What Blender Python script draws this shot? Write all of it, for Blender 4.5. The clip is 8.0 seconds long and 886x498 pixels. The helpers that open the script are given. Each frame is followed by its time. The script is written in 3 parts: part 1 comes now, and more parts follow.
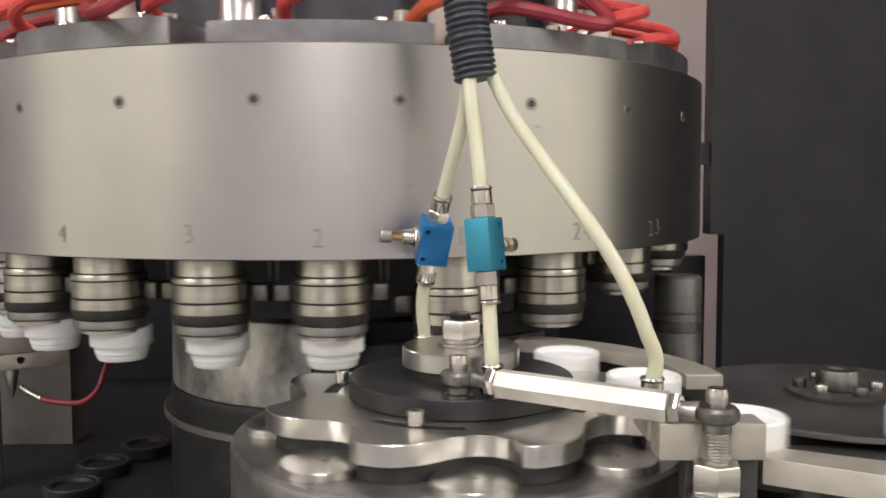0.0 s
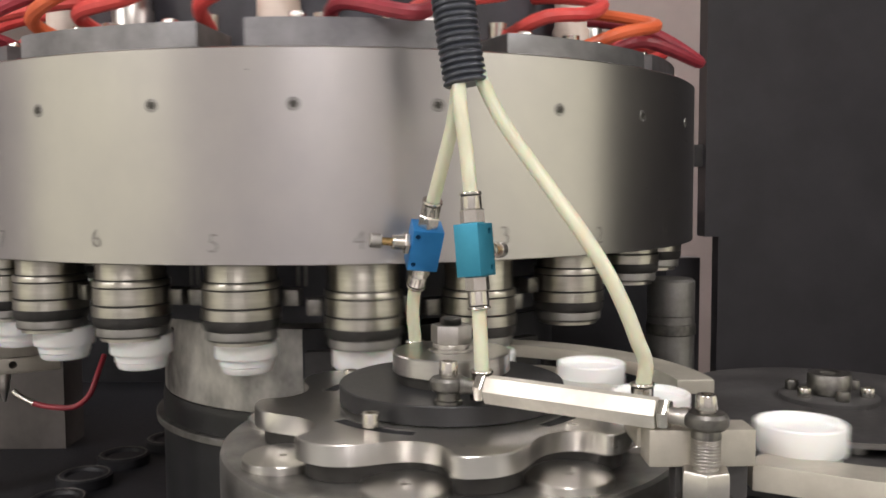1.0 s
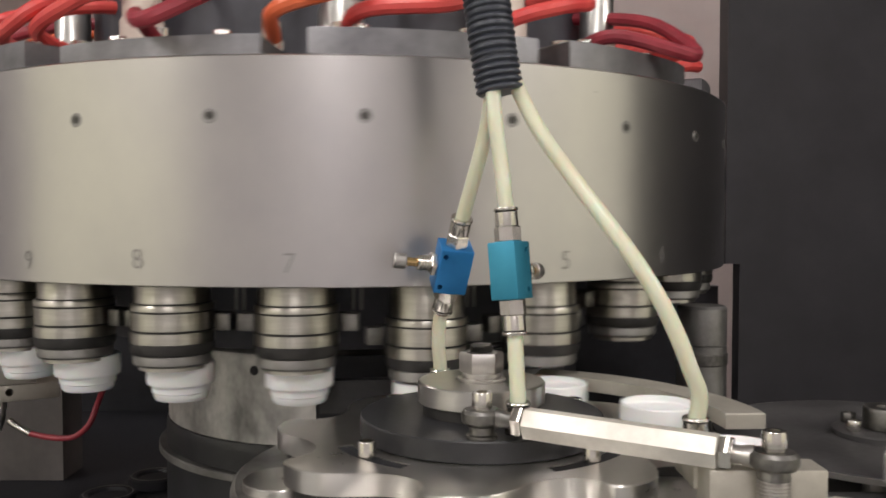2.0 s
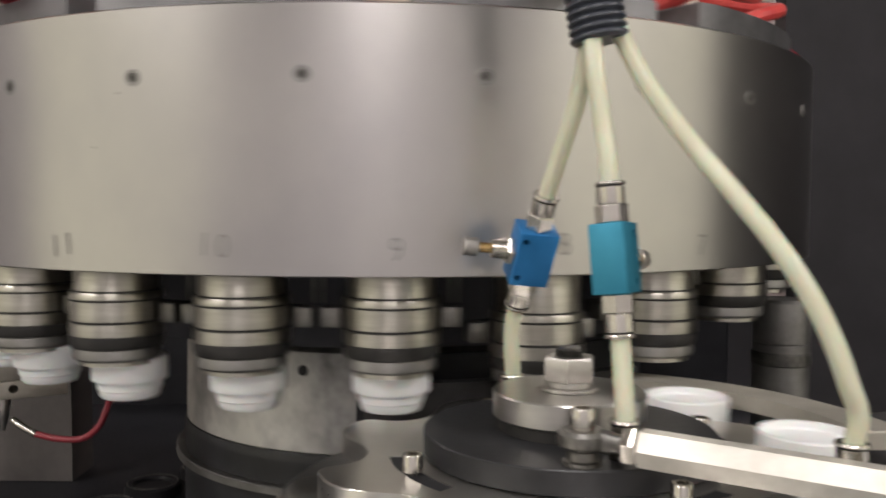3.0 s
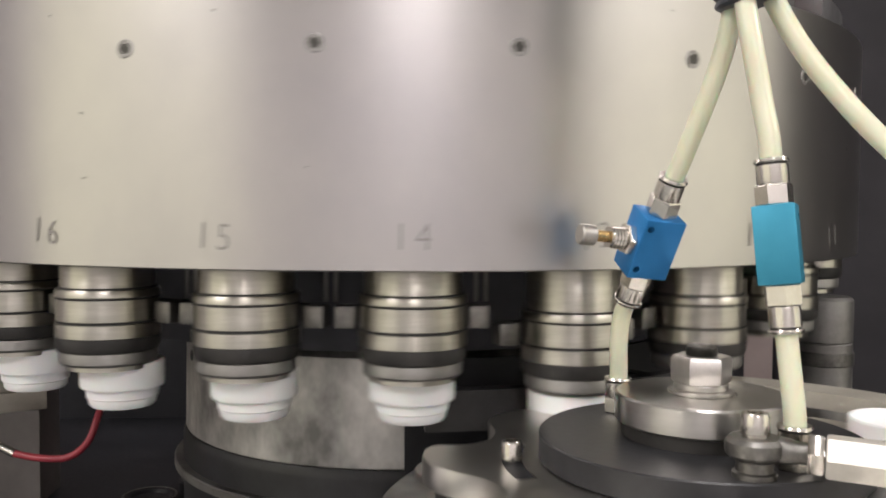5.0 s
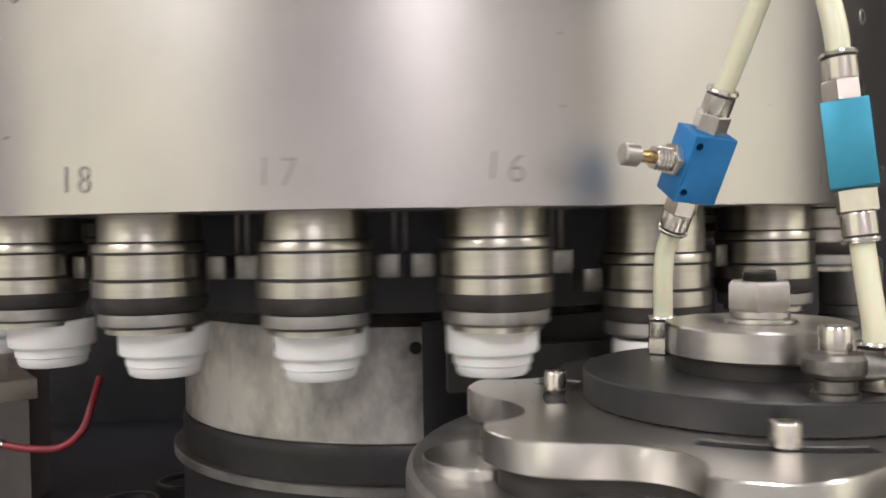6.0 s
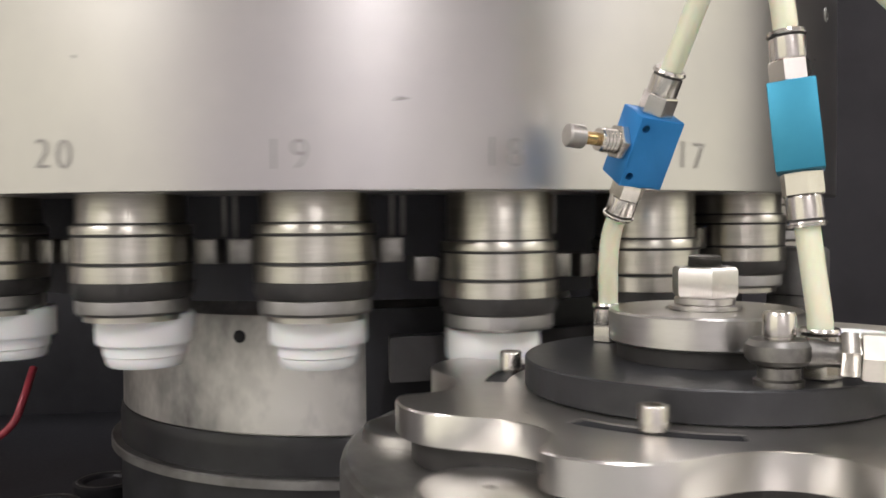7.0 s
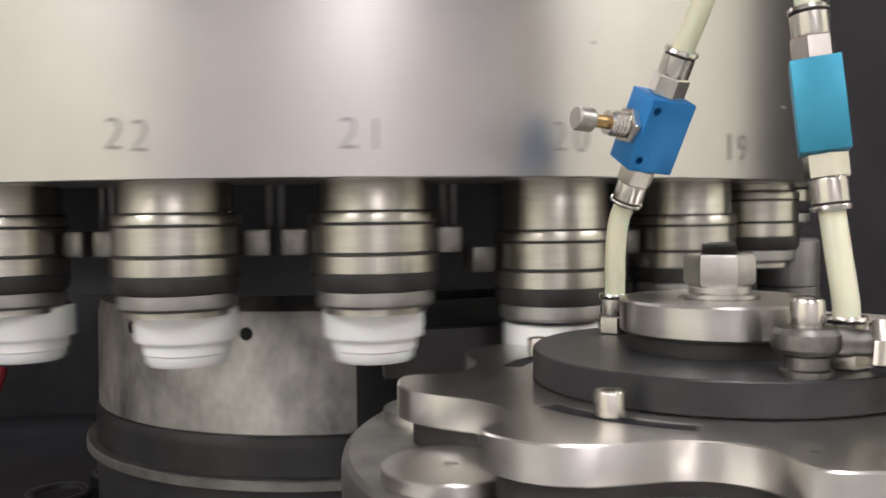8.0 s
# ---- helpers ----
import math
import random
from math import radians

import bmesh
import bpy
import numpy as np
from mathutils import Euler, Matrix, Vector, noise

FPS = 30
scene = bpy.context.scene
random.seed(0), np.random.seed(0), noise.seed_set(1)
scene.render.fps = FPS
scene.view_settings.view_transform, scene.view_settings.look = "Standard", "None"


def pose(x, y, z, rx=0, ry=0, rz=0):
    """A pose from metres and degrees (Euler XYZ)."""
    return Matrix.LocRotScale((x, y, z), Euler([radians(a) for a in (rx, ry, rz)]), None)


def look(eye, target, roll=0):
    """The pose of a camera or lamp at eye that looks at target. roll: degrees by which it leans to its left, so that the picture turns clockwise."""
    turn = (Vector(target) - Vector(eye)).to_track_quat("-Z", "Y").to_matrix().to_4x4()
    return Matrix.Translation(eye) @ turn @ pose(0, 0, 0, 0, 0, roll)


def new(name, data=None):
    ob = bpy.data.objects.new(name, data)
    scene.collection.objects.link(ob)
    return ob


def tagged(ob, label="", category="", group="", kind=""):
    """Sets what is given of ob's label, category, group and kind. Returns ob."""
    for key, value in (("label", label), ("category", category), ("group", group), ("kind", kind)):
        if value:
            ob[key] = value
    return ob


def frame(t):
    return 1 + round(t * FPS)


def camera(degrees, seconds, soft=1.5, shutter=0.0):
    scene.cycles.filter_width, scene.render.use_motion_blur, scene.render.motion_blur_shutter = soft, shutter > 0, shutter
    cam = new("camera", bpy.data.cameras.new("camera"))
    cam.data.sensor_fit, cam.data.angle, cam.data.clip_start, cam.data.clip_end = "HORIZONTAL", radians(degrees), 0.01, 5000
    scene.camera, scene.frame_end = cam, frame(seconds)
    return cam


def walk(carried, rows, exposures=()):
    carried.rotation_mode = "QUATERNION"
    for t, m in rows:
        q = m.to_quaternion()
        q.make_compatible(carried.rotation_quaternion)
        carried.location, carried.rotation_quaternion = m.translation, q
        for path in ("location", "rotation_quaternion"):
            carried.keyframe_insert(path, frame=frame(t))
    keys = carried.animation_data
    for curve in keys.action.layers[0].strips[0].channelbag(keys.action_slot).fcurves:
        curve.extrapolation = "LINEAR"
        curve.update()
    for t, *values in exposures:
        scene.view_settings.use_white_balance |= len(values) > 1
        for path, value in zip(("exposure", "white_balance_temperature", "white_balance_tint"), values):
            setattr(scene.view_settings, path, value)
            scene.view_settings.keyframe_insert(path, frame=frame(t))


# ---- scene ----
# ---------- camera ----------
cam = camera(53.6, 8.0, soft=1.7, shutter=0.5)
PATH = [
    (0.00, (-0.0104, -0.5344, 0.0786), (-0.0107, -0.0357, 0.0428), -0.21),
    (0.50, (-0.0077, -0.5327, 0.0800), (-0.0073, -0.0341, 0.0427), -0.14),
    (1.00, (-0.0061, -0.5327, 0.0810), (-0.0048, -0.0339, 0.0458), -0.32),
    (1.50, (-0.0118, -0.5239, 0.0774), (-0.0103, -0.0243, 0.0566), -0.43),
    (1.70, (-0.0161, -0.5148, 0.0752), (-0.0145, -0.0150, 0.0601), -0.28),
    (2.80, (-0.0431, -0.4253, 0.0719), (-0.0464, 0.0735, 0.0375), 0.48),
    (3.00, (-0.0556, -0.4109, 0.0681), (-0.0607, 0.0884, 0.0427), 0.28),
    (3.50, (-0.1393, -0.3778, 0.0599), (-0.1512, 0.1217, 0.0407), -0.61),
    (4.00, (-0.1785, -0.3678, 0.0600), (-0.1667, 0.1320, 0.0487), -0.23),
    (4.20, (-0.1593, -0.3648, 0.0619), (-0.1420, 0.1348, 0.0530), 0.01),
    (5.30, (-0.1365, -0.3583, 0.0503), (-0.0949, 0.1394, 0.0263), 0.02),
    (5.50, (-0.1373, -0.3519, 0.0397), (-0.0979, 0.1459, 0.0157), -0.71),
    (6.00, (-0.1527, -0.3294, 0.0207), (-0.1088, 0.1685, 0.0075), -0.98),
    (6.50, (-0.1513, -0.3189, 0.0146), (-0.0839, 0.1764, 0.0021), -0.03),
    (7.00, (-0.1442, -0.3173, 0.0166), (-0.0763, 0.1777, -0.0011), -0.50),
    (7.50, (-0.1453, -0.3126, 0.0157), (-0.0719, 0.1817, -0.0026), -0.53),
    (8.00, (-0.1546, -0.2999, 0.0128), (-0.0697, 0.1925, -0.0064), -0.79),
]
EXPOSURE = ((0.0, 0.07, 6500, 10), (1.0, 0.07, 6500, 10), (1.5, -0.03, 6500, 10), (3.0, -0.15, 6500, 10), (3.5, 0.05, 6500, 10), (4.0, 0.39, 6450, 10), (4.2, 0.39, 6450, 10), (5.5, 0.24, 6450, 11), (6.0, 0.27, 6400, 11), (6.5, 0.33, 6350, 11), (7.0, 0.30, 6300, 11), (8.0, 0.28, 6300, 11))
walk(cam, [(t, look(e, g, r)) for t, e, g, r in PATH], EXPOSURE)

# ---------- light ----------
world = bpy.data.worlds.new("room_air")
scene.world = world
world.use_nodes = True
world.node_tree.nodes["Background"].inputs[0].default_value = (1.0, 0.96, 0.94, 1)
world.node_tree.nodes["Background"].inputs[1].default_value = 0.10


# Unseen ceiling lights, added to brighten the hall walls, pink strip and wheel top.
LAMPS = ((-2.1, -1.25, 1.7), (2.05, -1.1, 1.5), (0.75, 1.2, 0.7), (0.0, -2.6, 1.0), (-0.1, -0.75, 0.45))   # x, y, length


def area_lamp(name, eye, target, sx, sy, power, color):
    d = bpy.data.lights.new(name, "AREA")
    d.shape, d.size, d.size_y, d.energy, d.color = "RECTANGLE", sx, sy, power, color
    o = new(name, d)
    o.matrix_world = look(eye, target)
    return o


# Lamps in two unseen windows, placed for the bright bands on the drum.
area_lamp("unseen_left_window_light", (-2.56, -1.65, 0.45), (0, -1.2, 0.35), 3.0, 1.7, 5.6, (1.0, 0.935, 0.75))
area_lamp("unseen_right_window_light", (2.56, -1.38, 0.45), (0, -0.95, 0.35), 2.8, 1.7, 6.2, (1.0, 0.945, 0.74))
for _x, _y, _l in LAMPS:
    area_lamp("added_ceiling_light", (_x, _y, 1.56), (_x, _y + 0.01, 0), 0.22, _l, 24 * _l, (1.0, 0.95, 0.945))

# ---------- numbers of the machine ----------
DRUM_X, DRUM_Y, DRUM_R = -0.1188, 0.4332, 0.3756
DRUM_LOW, DRUM_TOP = 0.0285, 0.1757
HEAD_R = 0.338
TURN = 35.07                     # drum, degrees a second
HEAD_0 = 34.6                    # angle of a head at the start
PITCH = 15.0
STAR_R = 0.1140                  # circle of the caps on the star wheel
STAR_TURN = TURN * 3             # eight pockets against twenty-four heads
STAR_0 = -18.5
STAR_TOP = -0.0485
W2X, W2Y = 0.2500, 0.0385
DECK = -0.26
RELEASE = math.degrees(math.atan2(-DRUM_X, DRUM_Y))


# ---------- materials ----------
def mat(name, color, rough=0.5, metal=0.0, spec=0.5, **kw):
    m = bpy.data.materials.new(name)
    m.use_nodes = True
    nt = m.node_tree
    b = nt.nodes["Principled BSDF"]
    b.inputs["Base Color"].default_value = (*color, 1)
    b.inputs["Roughness"].default_value = rough
    b.inputs["Metallic"].default_value = metal
    b.inputs["Specular IOR Level"].default_value = spec
    for k, v in kw.items():
        b.inputs[k.replace("_", " ")].default_value = v
    return m


def link(m, a, ao, b, bo):
    m.node_tree.links.new(a.outputs[ao], b.inputs[bo])


def node(m, kind, **kw):
    n = m.node_tree.nodes.new(kind)
    for k, v in kw.items():
        if k in n.inputs:
            n.inputs[k].default_value = v
    return n


def ramp(m, p0, c0, p1, c1):
    r = node(m, "ShaderNodeValToRGB")
    e = r.color_ramp.elements
    e[0].position, e[0].color = p0, (*c0, 1)
    e[1].position, e[1].color = p1, (*c1, 1)
    return r


def worn(m, c0, c1, scale=18.0, r0=0.25, r1=0.45, stretch=(1, 1, 1), grain=220.0, bump=0.15, p0=0.35, p1=0.7):
    """Two scales of variation: blotches in colour and gloss, and a fine grain in relief."""
    b = m.node_tree.nodes["Principled BSDF"]
    tc = node(m, "ShaderNodeTexCoord")
    mp = node(m, "ShaderNodeMapping")
    mp.inputs["Scale"].default_value = stretch
    link(m, tc, "Object", mp, "Vector")
    n1 = node(m, "ShaderNodeTexNoise", Scale=scale, Detail=5.0, Roughness=0.62)
    link(m, mp, "Vector", n1, "Vector")
    r = ramp(m, p0, c0, p1, c1)
    link(m, n1, "Fac", r, "Fac")
    link(m, r, "Color", b, "Base Color")
    n2 = node(m, "ShaderNodeTexNoise", Scale=grain, Detail=3.0)
    link(m, mp, "Vector", n2, "Vector")
    mr = node(m, "ShaderNodeMapRange")
    mr.inputs["To Min"].default_value, mr.inputs["To Max"].default_value = r0, r1
    mx = node(m, "ShaderNodeMath")
    mx.operation = "MULTIPLY_ADD"
    mx.inputs[1].default_value, mx.inputs[2].default_value = 0.45, 0.28
    link(m, n2, "Fac", mx, 0)
    ad = node(m, "ShaderNodeMath")
    ad.operation = "MULTIPLY_ADD"
    ad.inputs[1].default_value = 0.5
    link(m, n1, "Fac", ad, 0)
    link(m, mx, 0, ad, 2)
    sc = node(m, "ShaderNodeMath")
    sc.operation = "MULTIPLY"
    sc.inputs[1].default_value = 0.95
    link(m, ad, 0, sc, 0)
    link(m, sc, 0, mr, "Value")
    link(m, mr, "Result", b, "Roughness")
    bp = node(m, "ShaderNodeBump", Strength=bump, Distance=0.0004)
    link(m, n2, "Fac", bp, "Height")
    link(m, bp, "Normal", b, "Normal")
    return m


def brushed(name, c0, c1, rough=0.3, turned=True, aniso=0.7, scale=14.0, streak=9, bump=0.10, spread=0.12):
    """Turned steel: fine rings round the axis, soft blotches of wear."""
    m = mat(name, c0, rough, 1.0)
    worn(m, c0, c1, scale, rough - spread / 2, rough + spread, (1, 1, streak) if turned else (1, 1, 1), 160.0, bump)
    b = m.node_tree.nodes["Principled BSDF"]
    if turned and aniso:
        b.inputs["Anisotropic"].default_value = aniso
        b.inputs["Anisotropic Rotation"].default_value = 0.25
        tg = node(m, "ShaderNodeTangent")
        tg.direction_type, tg.axis = "RADIAL", "Z"
        link(m, tg, "Tangent", b, "Tangent")
    return m


STEEL_DRUM = brushed("drum_turned_steel", (0.445, 0.428, 0.424), (0.53, 0.512, 0.482), 0.27, True, 0.30, 7.0, 0.8, 0.02, 0.05)
STEEL = brushed("ground_steel", (0.50, 0.485, 0.455), (0.62, 0.60, 0.565), 0.27, False)
STAR_STEEL = brushed("star_ground_steel", (0.60, 0.58, 0.545), (0.74, 0.72, 0.68), 0.23, False)
STEEL_TURNED = brushed("turned_steel", (0.52, 0.505, 0.475), (0.64, 0.62, 0.585), 0.24, True, 0.5)
STEEL_SLEEVE = brushed("sleeve_steel", (0.44, 0.42, 0.365), (0.55, 0.53, 0.47), 0.27, True, 0.6, 30.0)
STEEL_DULL = worn(mat("dull_grey_steel", (0.3, 0.29, 0.28), 0.5, 1.0), (0.22, 0.21, 0.2), (0.42, 0.41, 0.39), 22, 0.32, 0.6)
TURNTABLE = worn(mat("oily_turntable_steel", (0.4, 0.39, 0.37), 0.4, 1.0), (0.20, 0.195, 0.185), (0.56, 0.545, 0.515), 16, 0.26, 0.52)
TOP_BLOCK = worn(mat("grey_top_block_steel", (0.22, 0.215, 0.22), 0.45, 1.0), (0.17, 0.166, 0.172), (0.30, 0.293, 0.30), 24, 0.34, 0.56)
COLUMN = worn(mat("column_smeared_steel", (0.4, 0.4, 0.38), 0.4, 1.0), (0.20, 0.195, 0.19), (0.86, 0.84, 0.80), 10, 0.34, 0.62, (1, 1, 0.7), p0=0.34, p1=0.60)
NICKEL = worn(mat("nickel_plated_brass", (0.72, 0.69, 0.64), 0.16, 1.0), (0.56, 0.53, 0.485), (0.65, 0.62, 0.57), 60, 0.15, 0.26)
HEXSTEEL = worn(mat("zinc_hex_steel", (0.68, 0.66, 0.62), 0.22, 1.0), (0.46, 0.44, 0.415), (0.60, 0.575, 0.54), 55, 0.26, 0.42)
BAR = worn(mat("cream_nickel_bar", (0.84, 0.80, 0.72), 0.36, 0.6), (0.74, 0.70, 0.62), (0.90, 0.86, 0.78), 70, 0.30, 0.46)
PALE = worn(mat("pale_satin_alloy", (0.5, 0.47, 0.4), 0.4, 0.55), (0.46, 0.43, 0.365), (0.58, 0.545, 0.47), 40, 0.34, 0.5)
IRON = worn(mat("dark_joint_iron", (0.2, 0.19, 0.18), 0.42, 1.0), (0.13, 0.125, 0.115), (0.27, 0.26, 0.24), 90, 0.28, 0.5)
BRASS = mat("brass", (0.62, 0.43, 0.20), 0.25, 1.0)
BLACK_PLASTIC = worn(mat("black_plastic_disc", (0.035, 0.035, 0.038), 0.5), (0.014, 0.014, 0.015), (0.030, 0.030, 0.032), 30, 0.28, 0.44, grain=420)
CONDUIT = mat("dark_blue_grey_conduit", (0.040, 0.044, 0.056), 0.36)
RUBBER = worn(mat("black_rubber", (0.02, 0.019, 0.018), 0.5), (0.014, 0.013, 0.012), (0.034, 0.031, 0.028), 60, 0.34, 0.6)
BLACK_METAL = worn(mat("black_oxide_steel", (0.03, 0.03, 0.032), 0.42, 0.2), (0.036, 0.034, 0.034), (0.076, 0.073, 0.072), 20, 0.34, 0.6)
CAVITY = worn(mat("shade_black_interior", (0.012, 0.012, 0.013), 0.45), (0.036, 0.036, 0.045), (0.072, 0.072, 0.086), 14, 0.3, 0.6)
OILY_BLACK = worn(mat("oily_black_guard", (0.014, 0.014, 0.017), 0.45), (0.010, 0.010, 0.013), (0.026, 0.026, 0.031), 16, 0.34, 0.6)
WHITE_CAP = mat("white_polyethylene", (0.89, 0.89, 0.88), 0.38, Subsurface_Weight=0.12, Subsurface_Scale=0.004)
SILICONE = mat("milky_silicone_tube", (0.63, 0.64, 0.485), 0.28, Subsurface_Weight=0.35, Subsurface_Scale=0.006, Transmission_Weight=0.0)
BLUE = worn(mat("blue_anodised_aluminium", (0.02, 0.20, 0.50), 0.4, 0.55), (0.020, 0.185, 0.47), (0.033, 0.23, 0.55), 40, 0.34, 0.48, grain=500, bump=0.06)
TEAL = worn(mat("teal_anodised_aluminium", (0.03, 0.22, 0.36), 0.4, 0.55), (0.033, 0.232, 0.345), (0.049, 0.282, 0.41), 40, 0.34, 0.48, grain=500, bump=0.06)
HOLE = mat("hole_shade_black", (0.006, 0.006, 0.008), 0.6)
RED = worn(mat("red_hose_rubber", (0.62, 0.05, 0.05), 0.35), (0.62, 0.05, 0.05), (0.80, 0.12, 0.10), 25, 0.28, 0.45)
HOSE_RED = worn(mat("wine_red_hose", (0.3, 0.03, 0.045), 0.4), (0.24, 0.022, 0.035), (0.36, 0.04, 0.055), 40, 0.3, 0.5)
ORANGE = mat("orange_red_hose", (0.8, 0.16, 0.06), 0.35)
BEIGE = worn(mat("beige_plastic", (0.55, 0.42, 0.33), 0.45), (0.60, 0.50, 0.42), (0.72, 0.62, 0.54), 25, 0.35, 0.55)
SOCKET = mat("socket_shade_dark", (0.07, 0.067, 0.06), 0.45, 0.7)
INK = mat("felt_pen_ink", (0.30, 0.285, 0.27), 0.5, 0.6)
PAINT_BLACK = worn(mat("black_painted_panel", (0.02, 0.02, 0.022), 0.4), (0.056, 0.053, 0.057), (0.078, 0.074, 0.080), 7, 0.34, 0.5, grain=300)
PAINT_GREY = worn(mat("grey_brown_panel", (0.16, 0.14, 0.13), 0.5), (0.30, 0.275, 0.255), (0.38, 0.35, 0.325), 6, 0.4, 0.6)
DIM_GREY = worn(mat("dim_grey_brown", (0.08, 0.07, 0.065), 0.5), (0.075, 0.067, 0.064), (0.16, 0.142, 0.132), 9, 0.4, 0.65)
PAINT_PINK = worn(mat("pinkish_beige_wall", (0.50, 0.41, 0.385), 0.6), (0.46, 0.375, 0.35), (0.54, 0.45, 0.42), 5, 0.5, 0.7)
PLASTER = worn(mat("room_plaster", (0.55, 0.54, 0.52), 0.8), (0.50, 0.49, 0.47), (0.60, 0.59, 0.57), 3, 0.7, 0.9)
FLOOR = worn(mat("room_floor", (0.30, 0.31, 0.30), 0.4), (0.26, 0.27, 0.26), (0.34, 0.35, 0.34), 3, 0.3, 0.5)
HALL_PALE = worn(mat("far_hall_wall", (0.70, 0.675, 0.69), 0.8), (0.66, 0.635, 0.65), (0.74, 0.715, 0.73), 2, 0.7, 0.9)
SKY = bpy.data.materials.new("unseen_window_glow")
SKY.use_nodes = True
SKY.node_tree.nodes.clear()
_e = SKY.node_tree.nodes.new("ShaderNodeEmission")
_e.inputs[0].default_value, _e.inputs[1].default_value = (1.0, 0.94, 0.77, 1), 0.68
_o = SKY.node_tree.nodes.new("ShaderNodeOutputMaterial")
SKY.node_tree.links.new(_e.outputs[0], _o.inputs[0])
TUBE_GLOW = bpy.data.materials.new("lit_diffuser")
TUBE_GLOW.use_nodes = True
TUBE_GLOW.node_tree.nodes["Principled BSDF"].inputs["Emission Color"].default_value = (1, 0.98, 0.95, 1)
TUBE_GLOW.node_tree.nodes["Principled BSDF"].inputs["Emission Strength"].default_value = 4.0


# ---------- mesh helpers ----------
def smooth(bm, on=True):
    for f in bm.faces:
        f.smooth = on
    return bm


def mesh_of(name, bm, material, angle=35):
    me = bpy.data.meshes.new(name)
    bmesh.ops.recalc_face_normals(bm, faces=bm.faces)
    bm.to_mesh(me)
    bm.free()
    for m in material if isinstance(material, (list, tuple)) else [material]:
        me.materials.append(m)
    me.polygons.foreach_set("use_smooth", [True] * len(me.polygons))
    me.set_sharp_from_angle(angle=radians(angle))
    return me


def part(name, bm, material, parent=None, label="", m=None):
    """Links a bmesh as one mesh object under a thing or a part."""
    ob = new(name, mesh_of(name, bm, material))
    ob.parent = parent
    if m is not None:
        ob.matrix_basis = m
    if label:
        ob["label"] = label
    return ob


def thing(name, label, category, group="", kind="", at=None):
    ob = new(name)
    ob.empty_display_size = 0.02
    if at is not None:
        ob.matrix_basis = at
    return tagged(ob, label, category, group, kind)


def lathe(profile, n=48, bm=None, closed=False):
    """Turns (radius, height) points round z. The ends are capped where they do not reach the axis."""
    bm = bm or bmesh.new()
    rings = []
    for r, z in profile:
        if r < 1e-6:
            rings.append([bm.verts.new((0, 0, z))])
        else:
            rings.append([bm.verts.new((r * math.cos(2 * math.pi * i / n), r * math.sin(2 * math.pi * i / n), z)) for i in range(n)])
    pairs = list(zip(rings, rings[1:]))
    if closed:
        pairs.append((rings[-1], rings[0]))
    for a, b in pairs:
        for i in range(n):
            j = (i + 1) % n
            if len(a) == 1 and len(b) == 1:
                continue
            if len(a) == 1:
                bm.faces.new((a[0], b[i], b[j]))
            elif len(b) == 1:
                bm.faces.new((a[i], a[j], b[0]))
            else:
                bm.faces.new((a[i], a[j], b[j], b[i]))
    if not closed:
        for r in (rings[0], rings[-1]):
            if len(r) > 2:
                bm.faces.new(r)
    return bm


def box(sx, sy, sz, bevel=0.0, bm=None, at=(0, 0, 0), seg=2):
    own = bm is None
    bm = bm or bmesh.new()
    g = bmesh.ops.create_cube(bm, size=1.0)
    vs = g["verts"]
    bmesh.ops.scale(bm, vec=(sx, sy, sz), verts=vs)
    if bevel:
        es = list({e for v in vs for e in v.link_edges})
        g = bmesh.ops.bevel(bm, geom=es, offset=bevel, segments=seg, affect="EDGES", profile=0.5)
        vs = list({v for f in g["faces"] for v in f.verts} | {v for v in vs if v.is_valid})
        if own:
            vs = list(bm.verts)
    bmesh.ops.translate(bm, vec=at, verts=vs)
    return bm


def prism(points, z0, z1, bevel=0.0):
    """An upright slab with the outline points."""
    bm = bmesh.new()
    lo = [bm.verts.new((x, y, z0)) for x, y in points]
    hi = [bm.verts.new((x, y, z1)) for x, y in points]
    n = len(points)
    bm.faces.new(lo[::-1])
    top = bm.faces.new(hi)
    for i in range(n):
        j = (i + 1) % n
        bm.faces.new((lo[i], lo[j], hi[j], hi[i]))
    if bevel:
        bmesh.ops.bevel(bm, geom=list(top.edges), offset=bevel, segments=1, affect="EDGES")
    return bm


def arc_slab(r0, r1, a0, a1, z0, z1, n=24, bevel=0.0):
    """A curved bar between two radii; angles in degrees from -y towards +x."""
    pts = []
    for k in range(n + 1):
        a = radians(a0 + (a1 - a0) * k / n)
        pts.append((r1 * math.sin(a), -r1 * math.cos(a)))
    for k in range(n, -1, -1):
        a = radians(a0 + (a1 - a0) * k / n)
        pts.append((r0 * math.sin(a), -r0 * math.cos(a)))
    return prism(pts, z0, z1, bevel)


def hexagon(af, z0, z1, chamfer=0.0008):
    """A hex nut's body: across flats af, corners taken off."""
    r = af / math.sqrt(3)
    bm = bmesh.new()
    prof = [(0.93, z0), (1.0, z0 + chamfer), (1.0, z1 - chamfer), (0.93, z1)]
    rings = [[bm.verts.new((r * k * math.cos(math.pi * i / 3 + 0.3), r * k * math.sin(math.pi * i / 3 + 0.3), z)) for i in range(6)] for k, z in prof]
    for a, b in zip(rings, rings[1:]):
        for i in range(6):
            j = (i + 1) % 6
            bm.faces.new((a[i], a[j], b[j], b[i]))
    bm.faces.new(rings[0][::-1])
    bm.faces.new(rings[-1])
    return bm


def spline(pts, n=12):
    """A smooth curve through the points (Catmull-Rom)."""
    P = [Vector(p) for p in pts]
    P = [2 * P[0] - P[1]] + P + [2 * P[-1] - P[-2]]
    out = []
    for i in range(1, len(P) - 2):
        a, b, c, d = P[i - 1], P[i], P[i + 1], P[i + 2]
